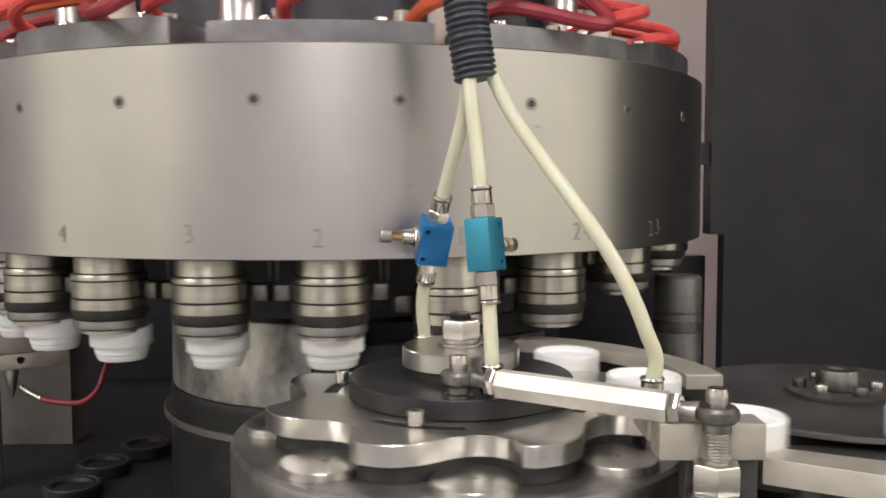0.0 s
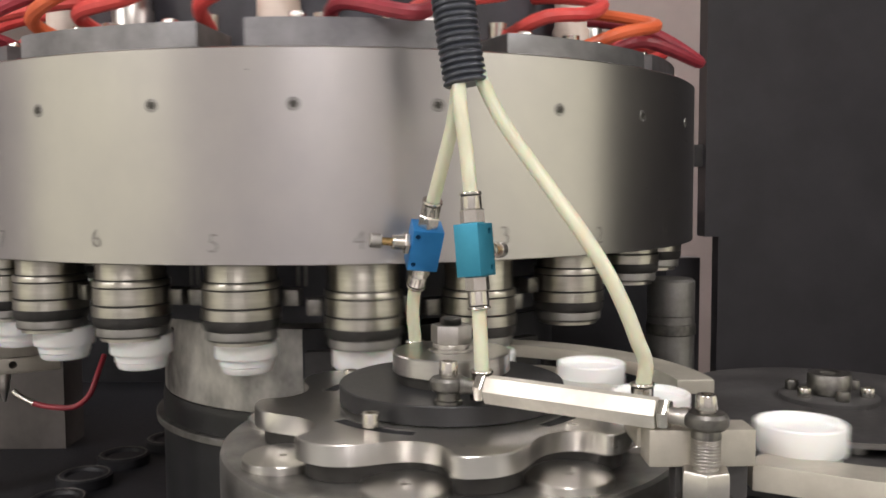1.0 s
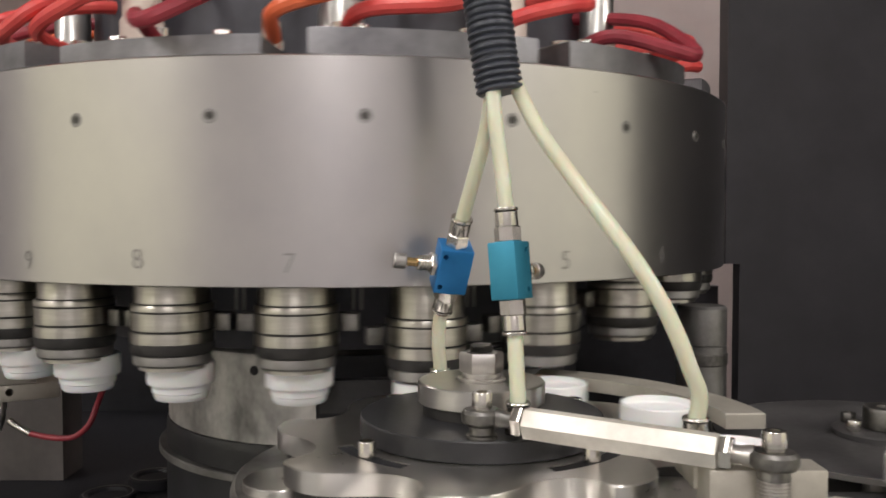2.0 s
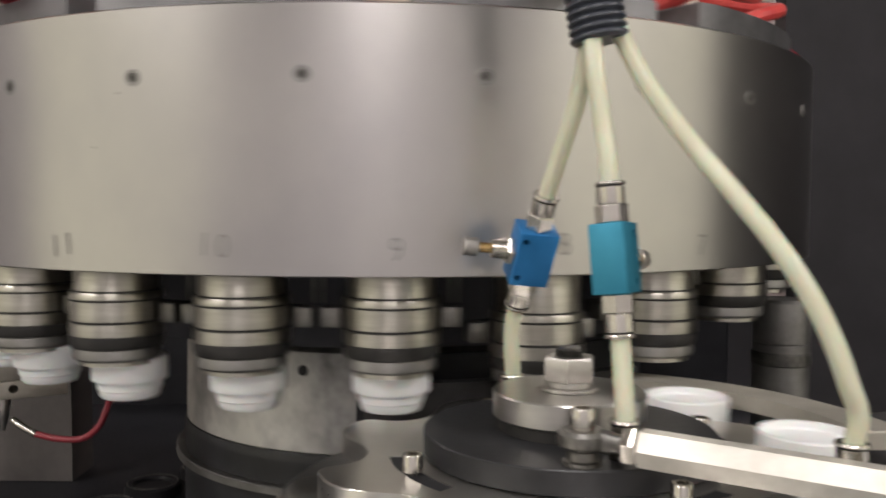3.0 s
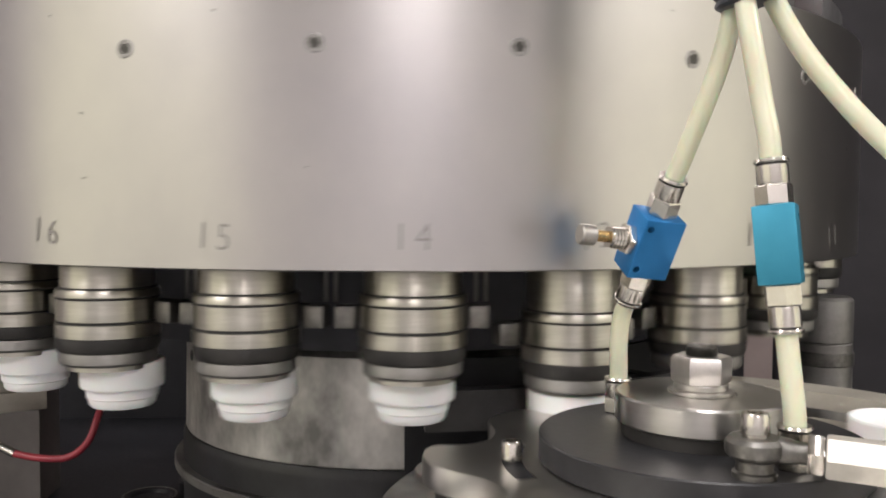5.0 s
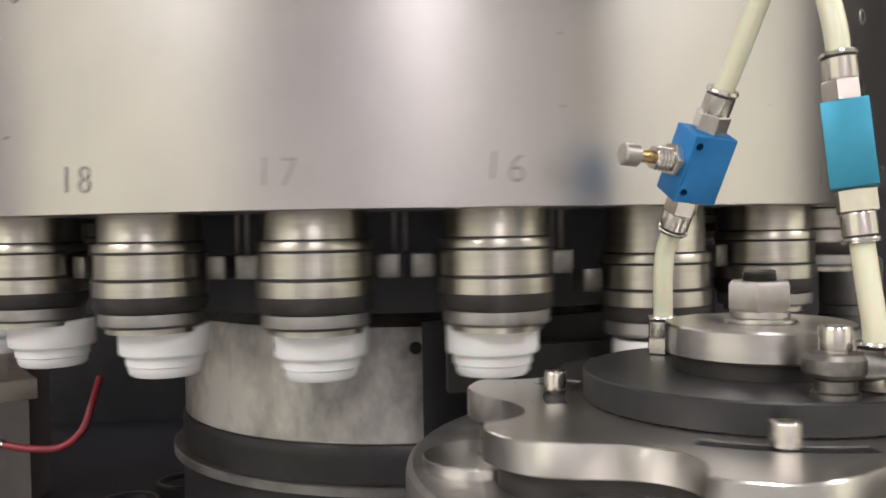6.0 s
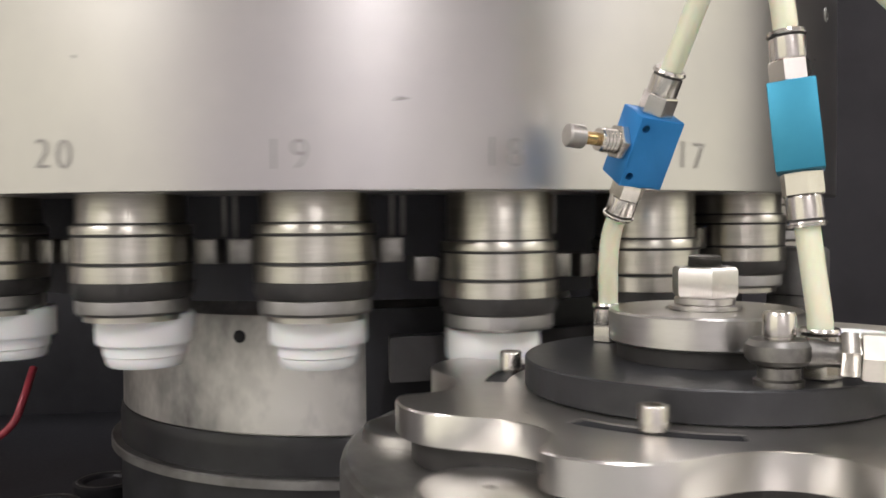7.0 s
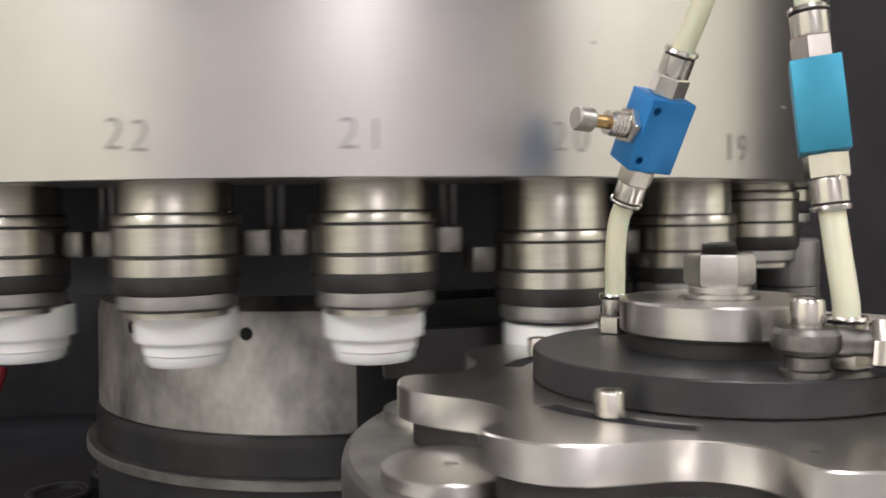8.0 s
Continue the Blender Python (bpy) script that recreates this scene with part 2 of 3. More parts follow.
        for k in range(n):
            t = k / n
            out.append(0.5 * ((2 * b) + (c - a) * t + (2 * a - 5 * b + 4 * c - d) * t * t + (3 * b - a - 3 * c + d) * t ** 3))
    out.append(P[-2])
    return out


def sweep(curve, radius, n=14, bm=None):
    """A tube along the curve; radius may be a function of the distance along it."""
    bm = bm or bmesh.new()
    up, rings, run = Vector((0.31, 0.9, 0.2)), [], 0.0
    for i, p in enumerate(curve):
        d = (curve[min(i + 1, len(curve) - 1)] - curve[max(i - 1, 0)]).normalized()
        s = d.cross(up).normalized()
        up = s.cross(d).normalized()
        if i:
            run += (p - curve[i - 1]).length
        r = radius(run) if callable(radius) else radius
        rings.append([bm.verts.new(p + r * (math.cos(2 * math.pi * k / n) * s + math.sin(2 * math.pi * k / n) * up)) for k in range(n)])
    for a, b in zip(rings, rings[1:]):
        for i in range(n):
            j = (i + 1) % n
            bm.faces.new((a[i], a[j], b[j], b[i]))
    bm.faces.new(rings[0][::-1])
    bm.faces.new(rings[-1])
    return bm


def along(p, d, roll_ref=(0, -1, 0)):
    """A pose at p whose z points along d and whose y leans to roll_ref."""
    z = Vector(d).normalized()
    y = Vector(roll_ref) - z * Vector(roll_ref).dot(z)
    y.normalize()
    x = y.cross(z)
    return Matrix.Translation(p) @ Matrix((x, y, z)).transposed().to_4x4()


def shift(bm, m):
    bmesh.ops.transform(bm, matrix=m, verts=bm.verts)
    return bm


def polar(r, a, z=0.0):
    return (r * math.sin(radians(a)), -r * math.cos(radians(a)), z)


def socket_screw(head_r, head_h, z0, bm=None):
    """A socket-head cap screw's head with its hexagon recess, standing on z0."""
    bm = lathe([(head_r * 0.97, z0), (head_r, z0 + 0.1 * head_h), (head_r, z0 + 0.85 * head_h), (head_r * 0.9, z0 + head_h), (head_r * 0.55, z0 + head_h), (head_r * 0.5, z0 + head_h * 0.5), (0, z0 + head_h * 0.45)], 20, bm)
    return bm


def carve(bm, cutters):
    """Cuts the cutters' solids out of bm and returns the rest."""
    me = bpy.data.meshes.new("blank")
    bmesh.ops.recalc_face_normals(bm, faces=bm.faces)
    bm.to_mesh(me)
    bm.free()
    ob = new("blank", me)
    gone = [ob]
    for c in cutters:
        cm = bpy.data.meshes.new("cutter")
        bmesh.ops.recalc_face_normals(c, faces=c.faces)
        c.to_mesh(cm)
        c.free()
        co = new("cutter", cm)
        gone.append(co)
        md = ob.modifiers.new("cut", "BOOLEAN")
        md.object, md.operation, md.solver = co, "DIFFERENCE", "EXACT"
    dg = bpy.context.evaluated_depsgraph_get()
    done = bpy.data.meshes.new_from_object(ob.evaluated_get(dg))
    out = bmesh.new()
    out.from_mesh(done)
    for o in gone:
        bpy.data.objects.remove(o)
    return out


# ---------- the hall round the machine ----------
def slab(name, x0, x1, y0, y1, z0, z1, material, label, category="wall"):
    bm = box(x1 - x0, y1 - y0, z1 - z0, at=((x0 + x1) / 2, (y0 + y1) / 2, (z0 + z1) / 2))
    ob = part(name, bm, material)
    return tagged(ob, label, category, kind="structure")


slab("floor", -2.7, 2.7, -3.4, 1.9, -1.02, -0.92, FLOOR, "grey painted hall floor under the machine", "floor")
slab("ceiling", -2.7, 2.7, -3.4, 1.9, 1.62, 1.72, PLASTER, "plain light plaster ceiling over the hall", "ceiling")
slab("wall_back", -2.7, 2.7, 1.6, 1.7, -0.92, 1.62, PAINT_PINK, "pinkish beige painted wall behind the machine")
# Unseen wall, kept pale to fill the middle of the drum's reflection.
slab("wall_front", -2.7, 2.7, -3.4, -3.3, -0.92, 1.62, HALL_PALE, "unseen pale grey far wall that the drum reflects")


def side_wall(name, x0, x1, ya, yb, za, zb):
    """A wall with one window opening."""
    bm = bmesh.new()
    for y0, y1, z0, z1 in ((-3.3, ya, -0.92, 1.62), (yb, 1.6, -0.92, 1.62), (ya, yb, -0.92, za), (ya, yb, zb, 1.62)):
        box(x1 - x0, y1 - y0, z1 - z0, bm=bm, at=((x0 + x1) / 2, (y0 + y1) / 2, (z0 + z1) / 2))
    return tagged(part(name, bm, HALL_PALE), "grey hall wall with a wide window opening", "wall", kind="structure")


# Window openings and glowing sheets are unseen, set where the drum reflects bright bands.
side_wall("wall_west", -2.7, -2.6, -3.2, -0.10, -0.45, 1.35)
side_wall("wall_east", 2.6, 2.7, -2.8, 0.05, -0.45, 1.35)
slab("backdrop_west", -3.2, -3.15, -4.2, 0.6, -0.9, 1.9, SKY, "glowing sheet for daylight outside the unseen window", "sky")
slab("backdrop_east", 3.15, 3.2, -3.8, 0.6, -0.9, 1.9, SKY, "glowing sheet for daylight outside the unseen window", "sky")


def window(name, x, ya, yb, za, zb):
    w = thing(name, "unseen window placed for the drum's bright bands, thin grey frame bars", "window", kind="structure")
    for sy in (ya, (ya + yb) / 2, yb):
        part("frame_bar", box(0.05, 0.04, zb - za, 0.004, at=(x, sy, (za + zb) / 2)), STEEL_DULL, w)
    for sz in (za, zb):
        part("frame_rail", box(0.05, yb - ya, 0.04, 0.004, at=(x, (ya + yb) / 2, sz)), STEEL_DULL, w)


window("window_1", -2.65, -3.2, -0.10, -0.45, 1.35)
window("window_2", 2.65, -2.8, 0.05, -0.45, 1.35)

# Fixtures for the added lights.
for x, y, ln in LAMPS:
    fixture = thing("unseen_ceiling_light", "unseen ceiling light added to brighten machine and hall, with a lit diffuser", "lamp", "ceiling lights")
    part("housing", box(0.3, ln + 0.1, 0.04, 0.006, at=(x, y, 1.6)), PLASTER, fixture)
    part("diffuser", box(0.22, ln, 0.012, 0.003, at=(x, y, 1.574)), TUBE_GLOW, fixture)

# machine enclosure
slab("deck", -1.3, 1.6, -0.16, 1.0, DECK - 0.035, DECK, OILY_BLACK, "black oily machine deck under the wheels", "machine deck")
slab("deck_front", -1.3, 1.6, -0.18, -0.162, -0.92, DECK, BLACK_METAL, "black front face of the machine frame", "machine panel")
# Two side panels out of view, added so the drum's ends reflect dark.
slab("unseen_side_panel_east", 0.72, 0.75, 0.12, 0.79, DECK, 0.9, PAINT_BLACK, "unseen black side panel added to darken the drum's right end", "machine panel")
slab("unseen_side_panel_west", -1.05, -1.02, 0.50, 0.79, DECK, 0.9, PAINT_GREY, "unseen grey brown side panel added to darken the drum's left end", "machine panel")
slab("panel_east", 0.417, 1.6, 0.80, 0.83, DECK, 0.9, PAINT_BLACK, "matt black painted cabinet panel beside the drum", "cabinet panel")
slab("panel_edge", 0.3930, 0.4165, 0.79, 0.83, 0.004, 0.9, PAINT_BLACK, "folded edge strip of the black cabinet panel", "panel edge")
slab("panel_low_end", 0.391, 0.449, 1.00, 1.03, DECK, -0.045, PAINT_BLACK, "low end of the black back panel", "machine panel")
slab("panel_low", -0.70, 0.390, 1.00, 1.03, DECK, 0.035, OILY_BLACK, "low black back panel behind the carousel", "machine panel")
slab("panel_west", -1.4, -0.74, 0.80, 0.83, 0.088, 0.9, PAINT_GREY, "grey brown painted guard panel beside the drum", "machine panel")
# Below the upper panel's edge the sheet goes on in a darker grey brown.
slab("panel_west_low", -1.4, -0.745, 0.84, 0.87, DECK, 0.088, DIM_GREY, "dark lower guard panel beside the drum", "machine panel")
# Plate out of view, added to hold ceiling light off the machine's back.
slab("hood", -1.3, 1.6, 0.50, 1.0, 0.92, 0.95, PAINT_BLACK, "unseen black plate added over the back of the machine to block light", "machine hood")
slab("panel_bracket", 0.377, 0.3925, 0.80, 0.83, 0.110, 0.143, BLACK_METAL, "small black bracket on the cabinet panel's edge", "bracket")

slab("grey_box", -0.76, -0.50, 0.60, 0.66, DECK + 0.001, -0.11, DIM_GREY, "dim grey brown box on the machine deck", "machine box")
# ---------- the moulding carousel ----------
carousel = thing("moulding_carousel", "large brushed steel rotating drum with hanging moulding heads", "machine drum", at=pose(DRUM_X, DRUM_Y, 0))
b = 0.0006
part("shell", lathe([(0.31, DRUM_LOW), (DRUM_R - b, DRUM_LOW), (DRUM_R, DRUM_LOW + b), (DRUM_R, DRUM_TOP - 2 * b), (DRUM_R - 3 * b, DRUM_TOP), (0.31, DRUM_TOP)], 160, closed=True), STEEL_DRUM, carousel, "brushed steel shell with pen numbers")
# Core and soffit ring are coloured black to paint the cavity's shade.
part("inner_core", lathe([(0.02, 0.30), (0.25, 0.30), (0.25, -0.03), (0.19, -0.032), (0.02, -0.032)], 96), CAVITY, carousel, "core coloured black for the shade between the heads")
part("cover_plate", lathe([(0.02, DRUM_TOP - 0.012), (0.309, DRUM_TOP - 0.012), (0.309, DRUM_TOP - 0.02), (0.02, DRUM_TOP - 0.02)], 96), STEEL_DULL, carousel)
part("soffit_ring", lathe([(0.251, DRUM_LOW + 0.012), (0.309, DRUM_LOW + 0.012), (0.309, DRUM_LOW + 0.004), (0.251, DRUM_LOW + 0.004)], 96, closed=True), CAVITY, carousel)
part("column", lathe([(0.02, -0.037), (0.172, -0.037), (0.183, -0.046), (0.185, -0.056), (0.186, -0.123), (0.184, -0.124), (0.184, DECK + 0.001), (0.02, DECK + 0.001)], 120), COLUMN, carousel, "smeared grey steel column")
part("base_ring", lathe([(0.1841, -0.1242), (0.1864, -0.1242), (0.1874, -0.1262), (0.1882, -0.1320), (0.1882, DECK + 0.002), (0.1841, DECK + 0.002)], 120, closed=True), BLACK_PLASTIC, carousel, "dark base ring")
part("flange", lathe([(0.1883, -0.1495), (0.1945, -0.1495), (0.1955, -0.1505), (0.1955, -0.156), (0.1883, -0.156)], 120, closed=True), STEEL_DULL, carousel)

# one head: a rod, a sliding sleeve with a dark collar
rod_me = mesh_of("rod", lathe([(0.0, DRUM_LOW + 0.006), (0.0225, DRUM_LOW + 0.006), (0.0252, DRUM_LOW - 0.001), (0.0252, 0.0), (0.0225, -0.002), (0.0225, -0.030), (0.0, -0.030)], 40), STEEL_SLEEVE)
sleeve_prof = [(0.0256, 0.0128), (0.0274, 0.0128), (0.0279, 0.0120), (0.0279, 0.0088), (0.0270, 0.0082), (0.0270, 0.0076), (0.0274, 0.0072), (0.0274, -0.0042), (0.0266, -0.0047), (0.0266, -0.0054), (0.0281, -0.0060), (0.0281, -0.0132), (0.0274, -0.0138), (0.0256, -0.0138)]
sleeve_me = mesh_of("sleeve", lathe(sleeve_prof, 48, closed=True), STEEL_SLEEVE)
# Black rings in the seams put the grooves' dark lines into the colour.
def seams():
    bm = bmesh.new()
    for r, z in ((0.0262, 0.0134), (0.0276, 0.0079), (0.0277, -0.0051), (0.0278, -0.01345)):
        lathe([(0.0250, z + 0.0005), (r, z + 0.0005), (r, z - 0.0005), (0.0250, z - 0.0005)], 40, bm, True)
    return bm


groove_me = mesh_of("groove", seams(), RUBBER)
collar_me = mesh_of("collar", lathe([(0.0245, -0.0139), (0.0280, -0.0139), (0.0280, -0.0186), (0.0268, -0.0212), (0.0248, -0.0216)], 44, closed=True), RUBBER)
band_me = mesh_of("stripper_band", lathe([(0.0228, -0.0217), (0.0258, -0.0217), (0.0260, -0.0226), (0.0260, -0.0274), (0.0250, -0.0288), (0.0228, -0.0288)], 44, closed=True), STEEL_DULL)
# Lugs take the dark iron so its colour carries the drum's shade.
lug_mes = {s: mesh_of("guide_lug", box(0.0108, 0.012, 0.0120, 0.0010, at=(s * 0.0354, 0.010, 0.0)), IRON) for s in (-1, 1)}
yoke_me = mesh_of("yoke", box(0.0600, 0.008, 0.0090, 0.0010, at=(0, 0.0285, 0.0)), BLACK_METAL)
# Black plugs stand in for the shade inside the column's bolt holes.
hole_me = mesh_of("bolt_hole", lathe([(0.0, 0.0006), (0.0042, 0.0006), (0.0042, -0.004), (0.0, -0.004)], 18), HOLE)
ring_me = mesh_of("screw_rim", lathe([(0.0030, 0.0005), (0.0042, 0.0005), (0.0047, 0.0001), (0.0047, -0.003), (0.0030, -0.003)], 24, closed=True), STEEL_DULL)
# Flat plug; the shade of the screw's recess is in its dark colour.
sock_me = mesh_of("screw_socket", lathe([(0.0, 0.0003), (0.0029, 0.0003), (0.0029, -0.003), (0.0, -0.003)], 6), SOCKET)
pin_me = mesh_of("guide_pin", lathe([(0.0, DRUM_LOW + 0.006), (0.0010, DRUM_LOW + 0.006), (0.0010, 0.0085), (0.0007, 0.0080), (0.0, 0.0080)], 12), STEEL_DULL)
mould_me = mesh_of("lower_mould", lathe([(0.0, -0.2505), (0.020, -0.2505), (0.022, -0.2470), (0.0285, -0.2465), (0.031, -0.2480), (0.031, DECK + 0.001), (0.0, DECK + 0.001)], 36), OILY_BLACK)
mould_rim_me = mesh_of("mould_rim", lathe([(0.0266, -0.2464), (0.0274, -0.2458), (0.0282, -0.2464)], 36, closed=True), STEEL_DULL)


def under(name, me, parent, m):
    ob = new(name, me)
    ob.parent = parent
    ob.matrix_basis = m
    return ob


SLEEVES = []
HEADS = []
for k in range(24):
    a = HEAD_0 - PITCH * k
    head = under("moulding_head", rod_me, carousel, Matrix.Translation(polar(HEAD_R, a)) @ pose(0, 0, 0, 0, 0, a))
    HEADS.append((head, a))
    head["label"] = "steel moulding head with ringed sleeve"
    for nm, me in (("sleeve", sleeve_me), ("groove", groove_me), ("collar", collar_me), ("stripper_band", band_me)):
        SLEEVES.append((under(nm, me, head, Matrix()), a))
    for s in (-1, 1):
        SLEEVES.append((under("guide_lug", lug_mes[s], head, Matrix()), a))
    SLEEVES.append((under("yoke", yoke_me, head, Matrix()), a))
    if k % 2:
        under("bolt_hole", hole_me, carousel, Matrix.Translation(polar(0.1850, a + 9.3, -0.0597)) @ pose(0, 0, 0, 90, 0, a + 9.3))
    q = Matrix.Translation(polar(DRUM_R, a - 7.4, 0.1371)) @ pose(0, 0, 0, 90, 0, a - 7.4)
    for off in (6.5, 7.5):
        under("guide_pin", pin_me, carousel, Matrix.Translation(polar(0.316, a + off)))
    rim = under("screw_rim", ring_me, carousel, q)
    under("screw_socket", sock_me, rim, Matrix())
    mould = under("lower_mould", mould_me, carousel, Matrix.Translation(polar(0.302, a)))
    under("mould_rim", mould_rim_me, mould, Matrix())


def pen_number(text, size, angle, z, lean):
    """A number written by felt pen on the shell, laid round its curve."""
    cu = bpy.data.curves.new("pen_number", "FONT")
    cu.body, cu.size, cu.align_x, cu.resolution_u, cu.offset = text, size, "CENTER", 3, -0.0002
    cu.space_character = 1.25
    tmp = new("pen_number", cu)
    me = bpy.data.meshes.new_from_object(tmp.evaluated_get(bpy.context.evaluated_depsgraph_get()))
    bpy.data.objects.remove(tmp)
    bm = bmesh.new()
    bm.from_mesh(me)
    c, s = math.cos(lean), math.sin(lean)
    for v in bm.verts:
        x, y = v.co.x * c - v.co.y * s, v.co.x * s + v.co.y * c
        x *= 0.92
        v.co = Vector(polar(DRUM_R + 0.0004, angle + math.degrees(x / DRUM_R), z + y))
    return part("pen_number", bm, INK, carousel, "handwritten number %s in dark pen" % text)


rnd = random.Random(4)
SHIFTED = {13: -1.5, 14: -0.6, 18: -1.6, 19: -1.8, 20: -1.3, 21: -0.6, 22: -0.5}
for k in range(1, 25):
    pen_number(str(k), 0.0190, HEAD_0 - PITCH * k + rnd.uniform(-1.3, 0.6) + SHIFTED.get(k, 0.0), 0.0390 + rnd.uniform(-0.002, 0.002), rnd.uniform(-0.12, 0.16))

def scuff(angle, z, w, h, lean):
    """A small dark scuff on the shell, laid round its curve."""
    bm = bmesh.new()
    ring = []
    for i in range(10):
        t = 2 * math.pi * i / 10
        k = 1 + 0.25 * math.sin(3 * t + angle)
        x, y = w / 2 * math.cos(t) * k, h / 2 * math.sin(t) * k
        x, y = x * math.cos(lean) - y * math.sin(lean), x * math.sin(lean) + y * math.cos(lean)
        ring.append(bm.verts.new(polar(DRUM_R + 0.0003, angle + math.degrees(x / DRUM_R), z + y)))
    bm.faces.new(ring)
    part("scuff_mark", bm, INK, carousel)


for k in range(18):
    scuff(rnd.uniform(0, 360), rnd.uniform(0.05, 0.165), rnd.choice((0.0016, 0.002, 0.0024, 0.006)), rnd.choice((0.0010, 0.0014, 0.0018)), rnd.uniform(-0.3, 0.3))

# upper blocks, hoses and fittings that turn with the drum
for k in range(12):
    a = 30 * k + 4
    blk = part("top_block", arc_slab(0.300, 0.362 - 0.006 * (k % 2), a - 12.5, a + 12.5, DRUM_TOP, DRUM_TOP + 0.0165 + 0.003 * (k % 3), 10, 0.0012), TOP_BLOCK, carousel)
    for s in (-7, 7):
        part("bolt", shift(socket_screw(0.006, 0.007, 0), Matrix.Translation(polar(0.335, a + s, DRUM_TOP + 0.0165 + 0.003 * (k % 3)))), NICKEL, blk)
for k in range(24):
    a = 15 * k + 3 * math.sin(k * 2.1)
    z = DRUM_TOP + 0.024
    pts = [polar(0.300, a - 2, z), polar(0.338, a, z + 0.012), polar(0.350 + (0.030 if k % 4 == 2 else 0.0), a + 6 + 2 * (k % 3), z + 0.017 + 0.006 * (k % 2) - (0.018 if k % 4 == 2 else 0.0)), polar(0.332, a + 13, z + 0.034), polar(0.27, a + 17, z + 0.05), polar(0.20, a + 17, z + 0.055)]
    part("hose", sweep(spline(pts, 8), 0.0056, 10), ORANGE if k % 6 == 1 else (HOSE_RED if k % 4 == 2 else RED), carousel, "bright red rubber hose")
    part("hose_fitting", shift(lathe([(0.0, 0), (0.009, 0), (0.009, 0.007), (0.0075, 0.008), (0.0075, 0.02), (0.0, 0.02)], 16), along(polar(0.296, a - 2.5, z - 0.008), (0, 0, 1))), NICKEL, carousel)
    if k % 2:
        part("air_cylinder", lathe([(0.0, DRUM_TOP), (0.017, DRUM_TOP), (0.017, DRUM_TOP + 0.05), (0.015, DRUM_TOP + 0.053), (0.015, DRUM_TOP + 0.1), (0.0, DRUM_TOP + 0.1)], 24), BEIGE if k % 4 == 1 else STEEL, carousel, m=Matrix.Translation(polar(0.272, a + 7)))
part("upper_hub", lathe([(0.0, DRUM_TOP + 0.001), (0.21, DRUM_TOP + 0.001), (0.21, 0.27), (0.16, 0.28), (0.16, 0.6), (0.0, 0.6)], 72), BEIGE, carousel)

# ---------- fixed guard between the column and the star wheel ----------
guard = thing("inner_guard", "black curved guard with a dark steel guide plate", "machine guard", at=pose(DRUM_X, DRUM_Y, 0))
part("guard_wall", arc_slab(0.245, 0.250, -0.4, 62, DECK + 0.001, -0.035, 40, 0.0006), OILY_BLACK, guard, "oily black curved wall")
part("guide_plate", arc_slab(0.291, 0.302, 1.6, 40, -0.0680, -0.0445, 30, 0.0008), BLACK_METAL, guard, "dark worn steel guide plate")
for a in (6, 22, 38):
    part("bracket", arc_slab(0.2503, 0.2907, a - 1.2, a + 1.2, -0.0660, -0.0520, 4), BLACK_METAL, guard)

# ---------- star wheel that takes the caps ----------
LOBE = [(-12, 0.1150), (-10.5, 0.1180), (-8, 0.1192), (-3, 0.1190), (0, 0.1178), (3, 0.1154), (6, 0.1118), (9, 0.1070), (12, 0.1020), (15, 0.0978), (18, 0.0952), (21, 0.0940), (24, 0.0942), (27, 0.0956), (29.5, 0.0982), (31.2, 0.1020), (32.2, 0.1070), (32.8, 0.1120)]


def star_outline(grow=0.0, scale=1.0):
    pts = []
    for k in range(8):
        for a, r in LOBE:
            x, y, _ = polar(r * scale + grow, a + 45 * k)
            pts.append((x, y))
    return pts


star = thing("star_wheel", "rotating steel star wheel with eight scalloped pockets", "star wheel")
slots = []
for k in range(4):
    s = arc_slab(0.0758, 0.0847, 90 * k - 19, 90 * k + 19, -0.08, -0.04, 16)
    slots.append(s)
plate = carve(prism(star_outline(), STAR_TOP - 0.0112, STAR_TOP, 0.0006), slots)
# Black fills just under the plate's top paint the shade inside the slots.
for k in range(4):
    part("slot_shade_fill", arc_slab(0.0756, 0.0849, 90 * k - 19.2, 90 * k + 19.2, STAR_TOP - 0.0108, STAR_TOP - 0.0006, 16), HOLE, star)
part("plate", plate, STAR_STEEL, star, "ground steel plate with slots")
part("spacer", prism(star_outline(-0.004, 0.985), -0.0698, STAR_TOP - 0.0114), RUBBER, star, "black spacer under the plate")
part("turntable", lathe([(0.0, -0.0700), (0.1365, -0.0700), (0.1385, -0.0716), (0.1392, -0.0740), (0.1392, -0.094), (0.1378, -0.0945), (0.1378, -0.0962), (0.1392, -0.0967), (0.1392, -0.150), (0.120, -0.152), (0.120, DECK + 0.001), (0.0, DECK + 0.001)], 120), TURNTABLE, star, "dull steel turntable")
for k in range(8):
    x, y, _ = polar(0.1105, 21 + 45 * k)
    seat = part("cap_seat", lathe([(0.0, -0.0672), (0.0022, -0.0672), (0.0022, -0.0655), (0.022, -0.0655), (0.0225, -0.0660), (0.0225, -0.0699), (0.0, -0.0699)], 36), STEEL_TURNED, star, m=pose(x, y, 0))
    if k % 2 == 0:
        x, y, _ = polar(0.0802, 45 * k)
        part("clamp_screw", lathe([(0.0, STAR_TOP - 0.003), (0.0028, STAR_TOP - 0.003), (0.0028, STAR_TOP + 0.0002), (0.0043, STAR_TOP + 0.0004), (0.0046, STAR_TOP + 0.0008), (0.0046, STAR_TOP + 0.0078), (0.0042, STAR_TOP + 0.0084), (0.0025, STAR_TOP + 0.0084), (0.0023, STAR_TOP + 0.005), (0.0, STAR_TOP + 0.0048)], 22), NICKEL, star, m=pose(x, y, 0))

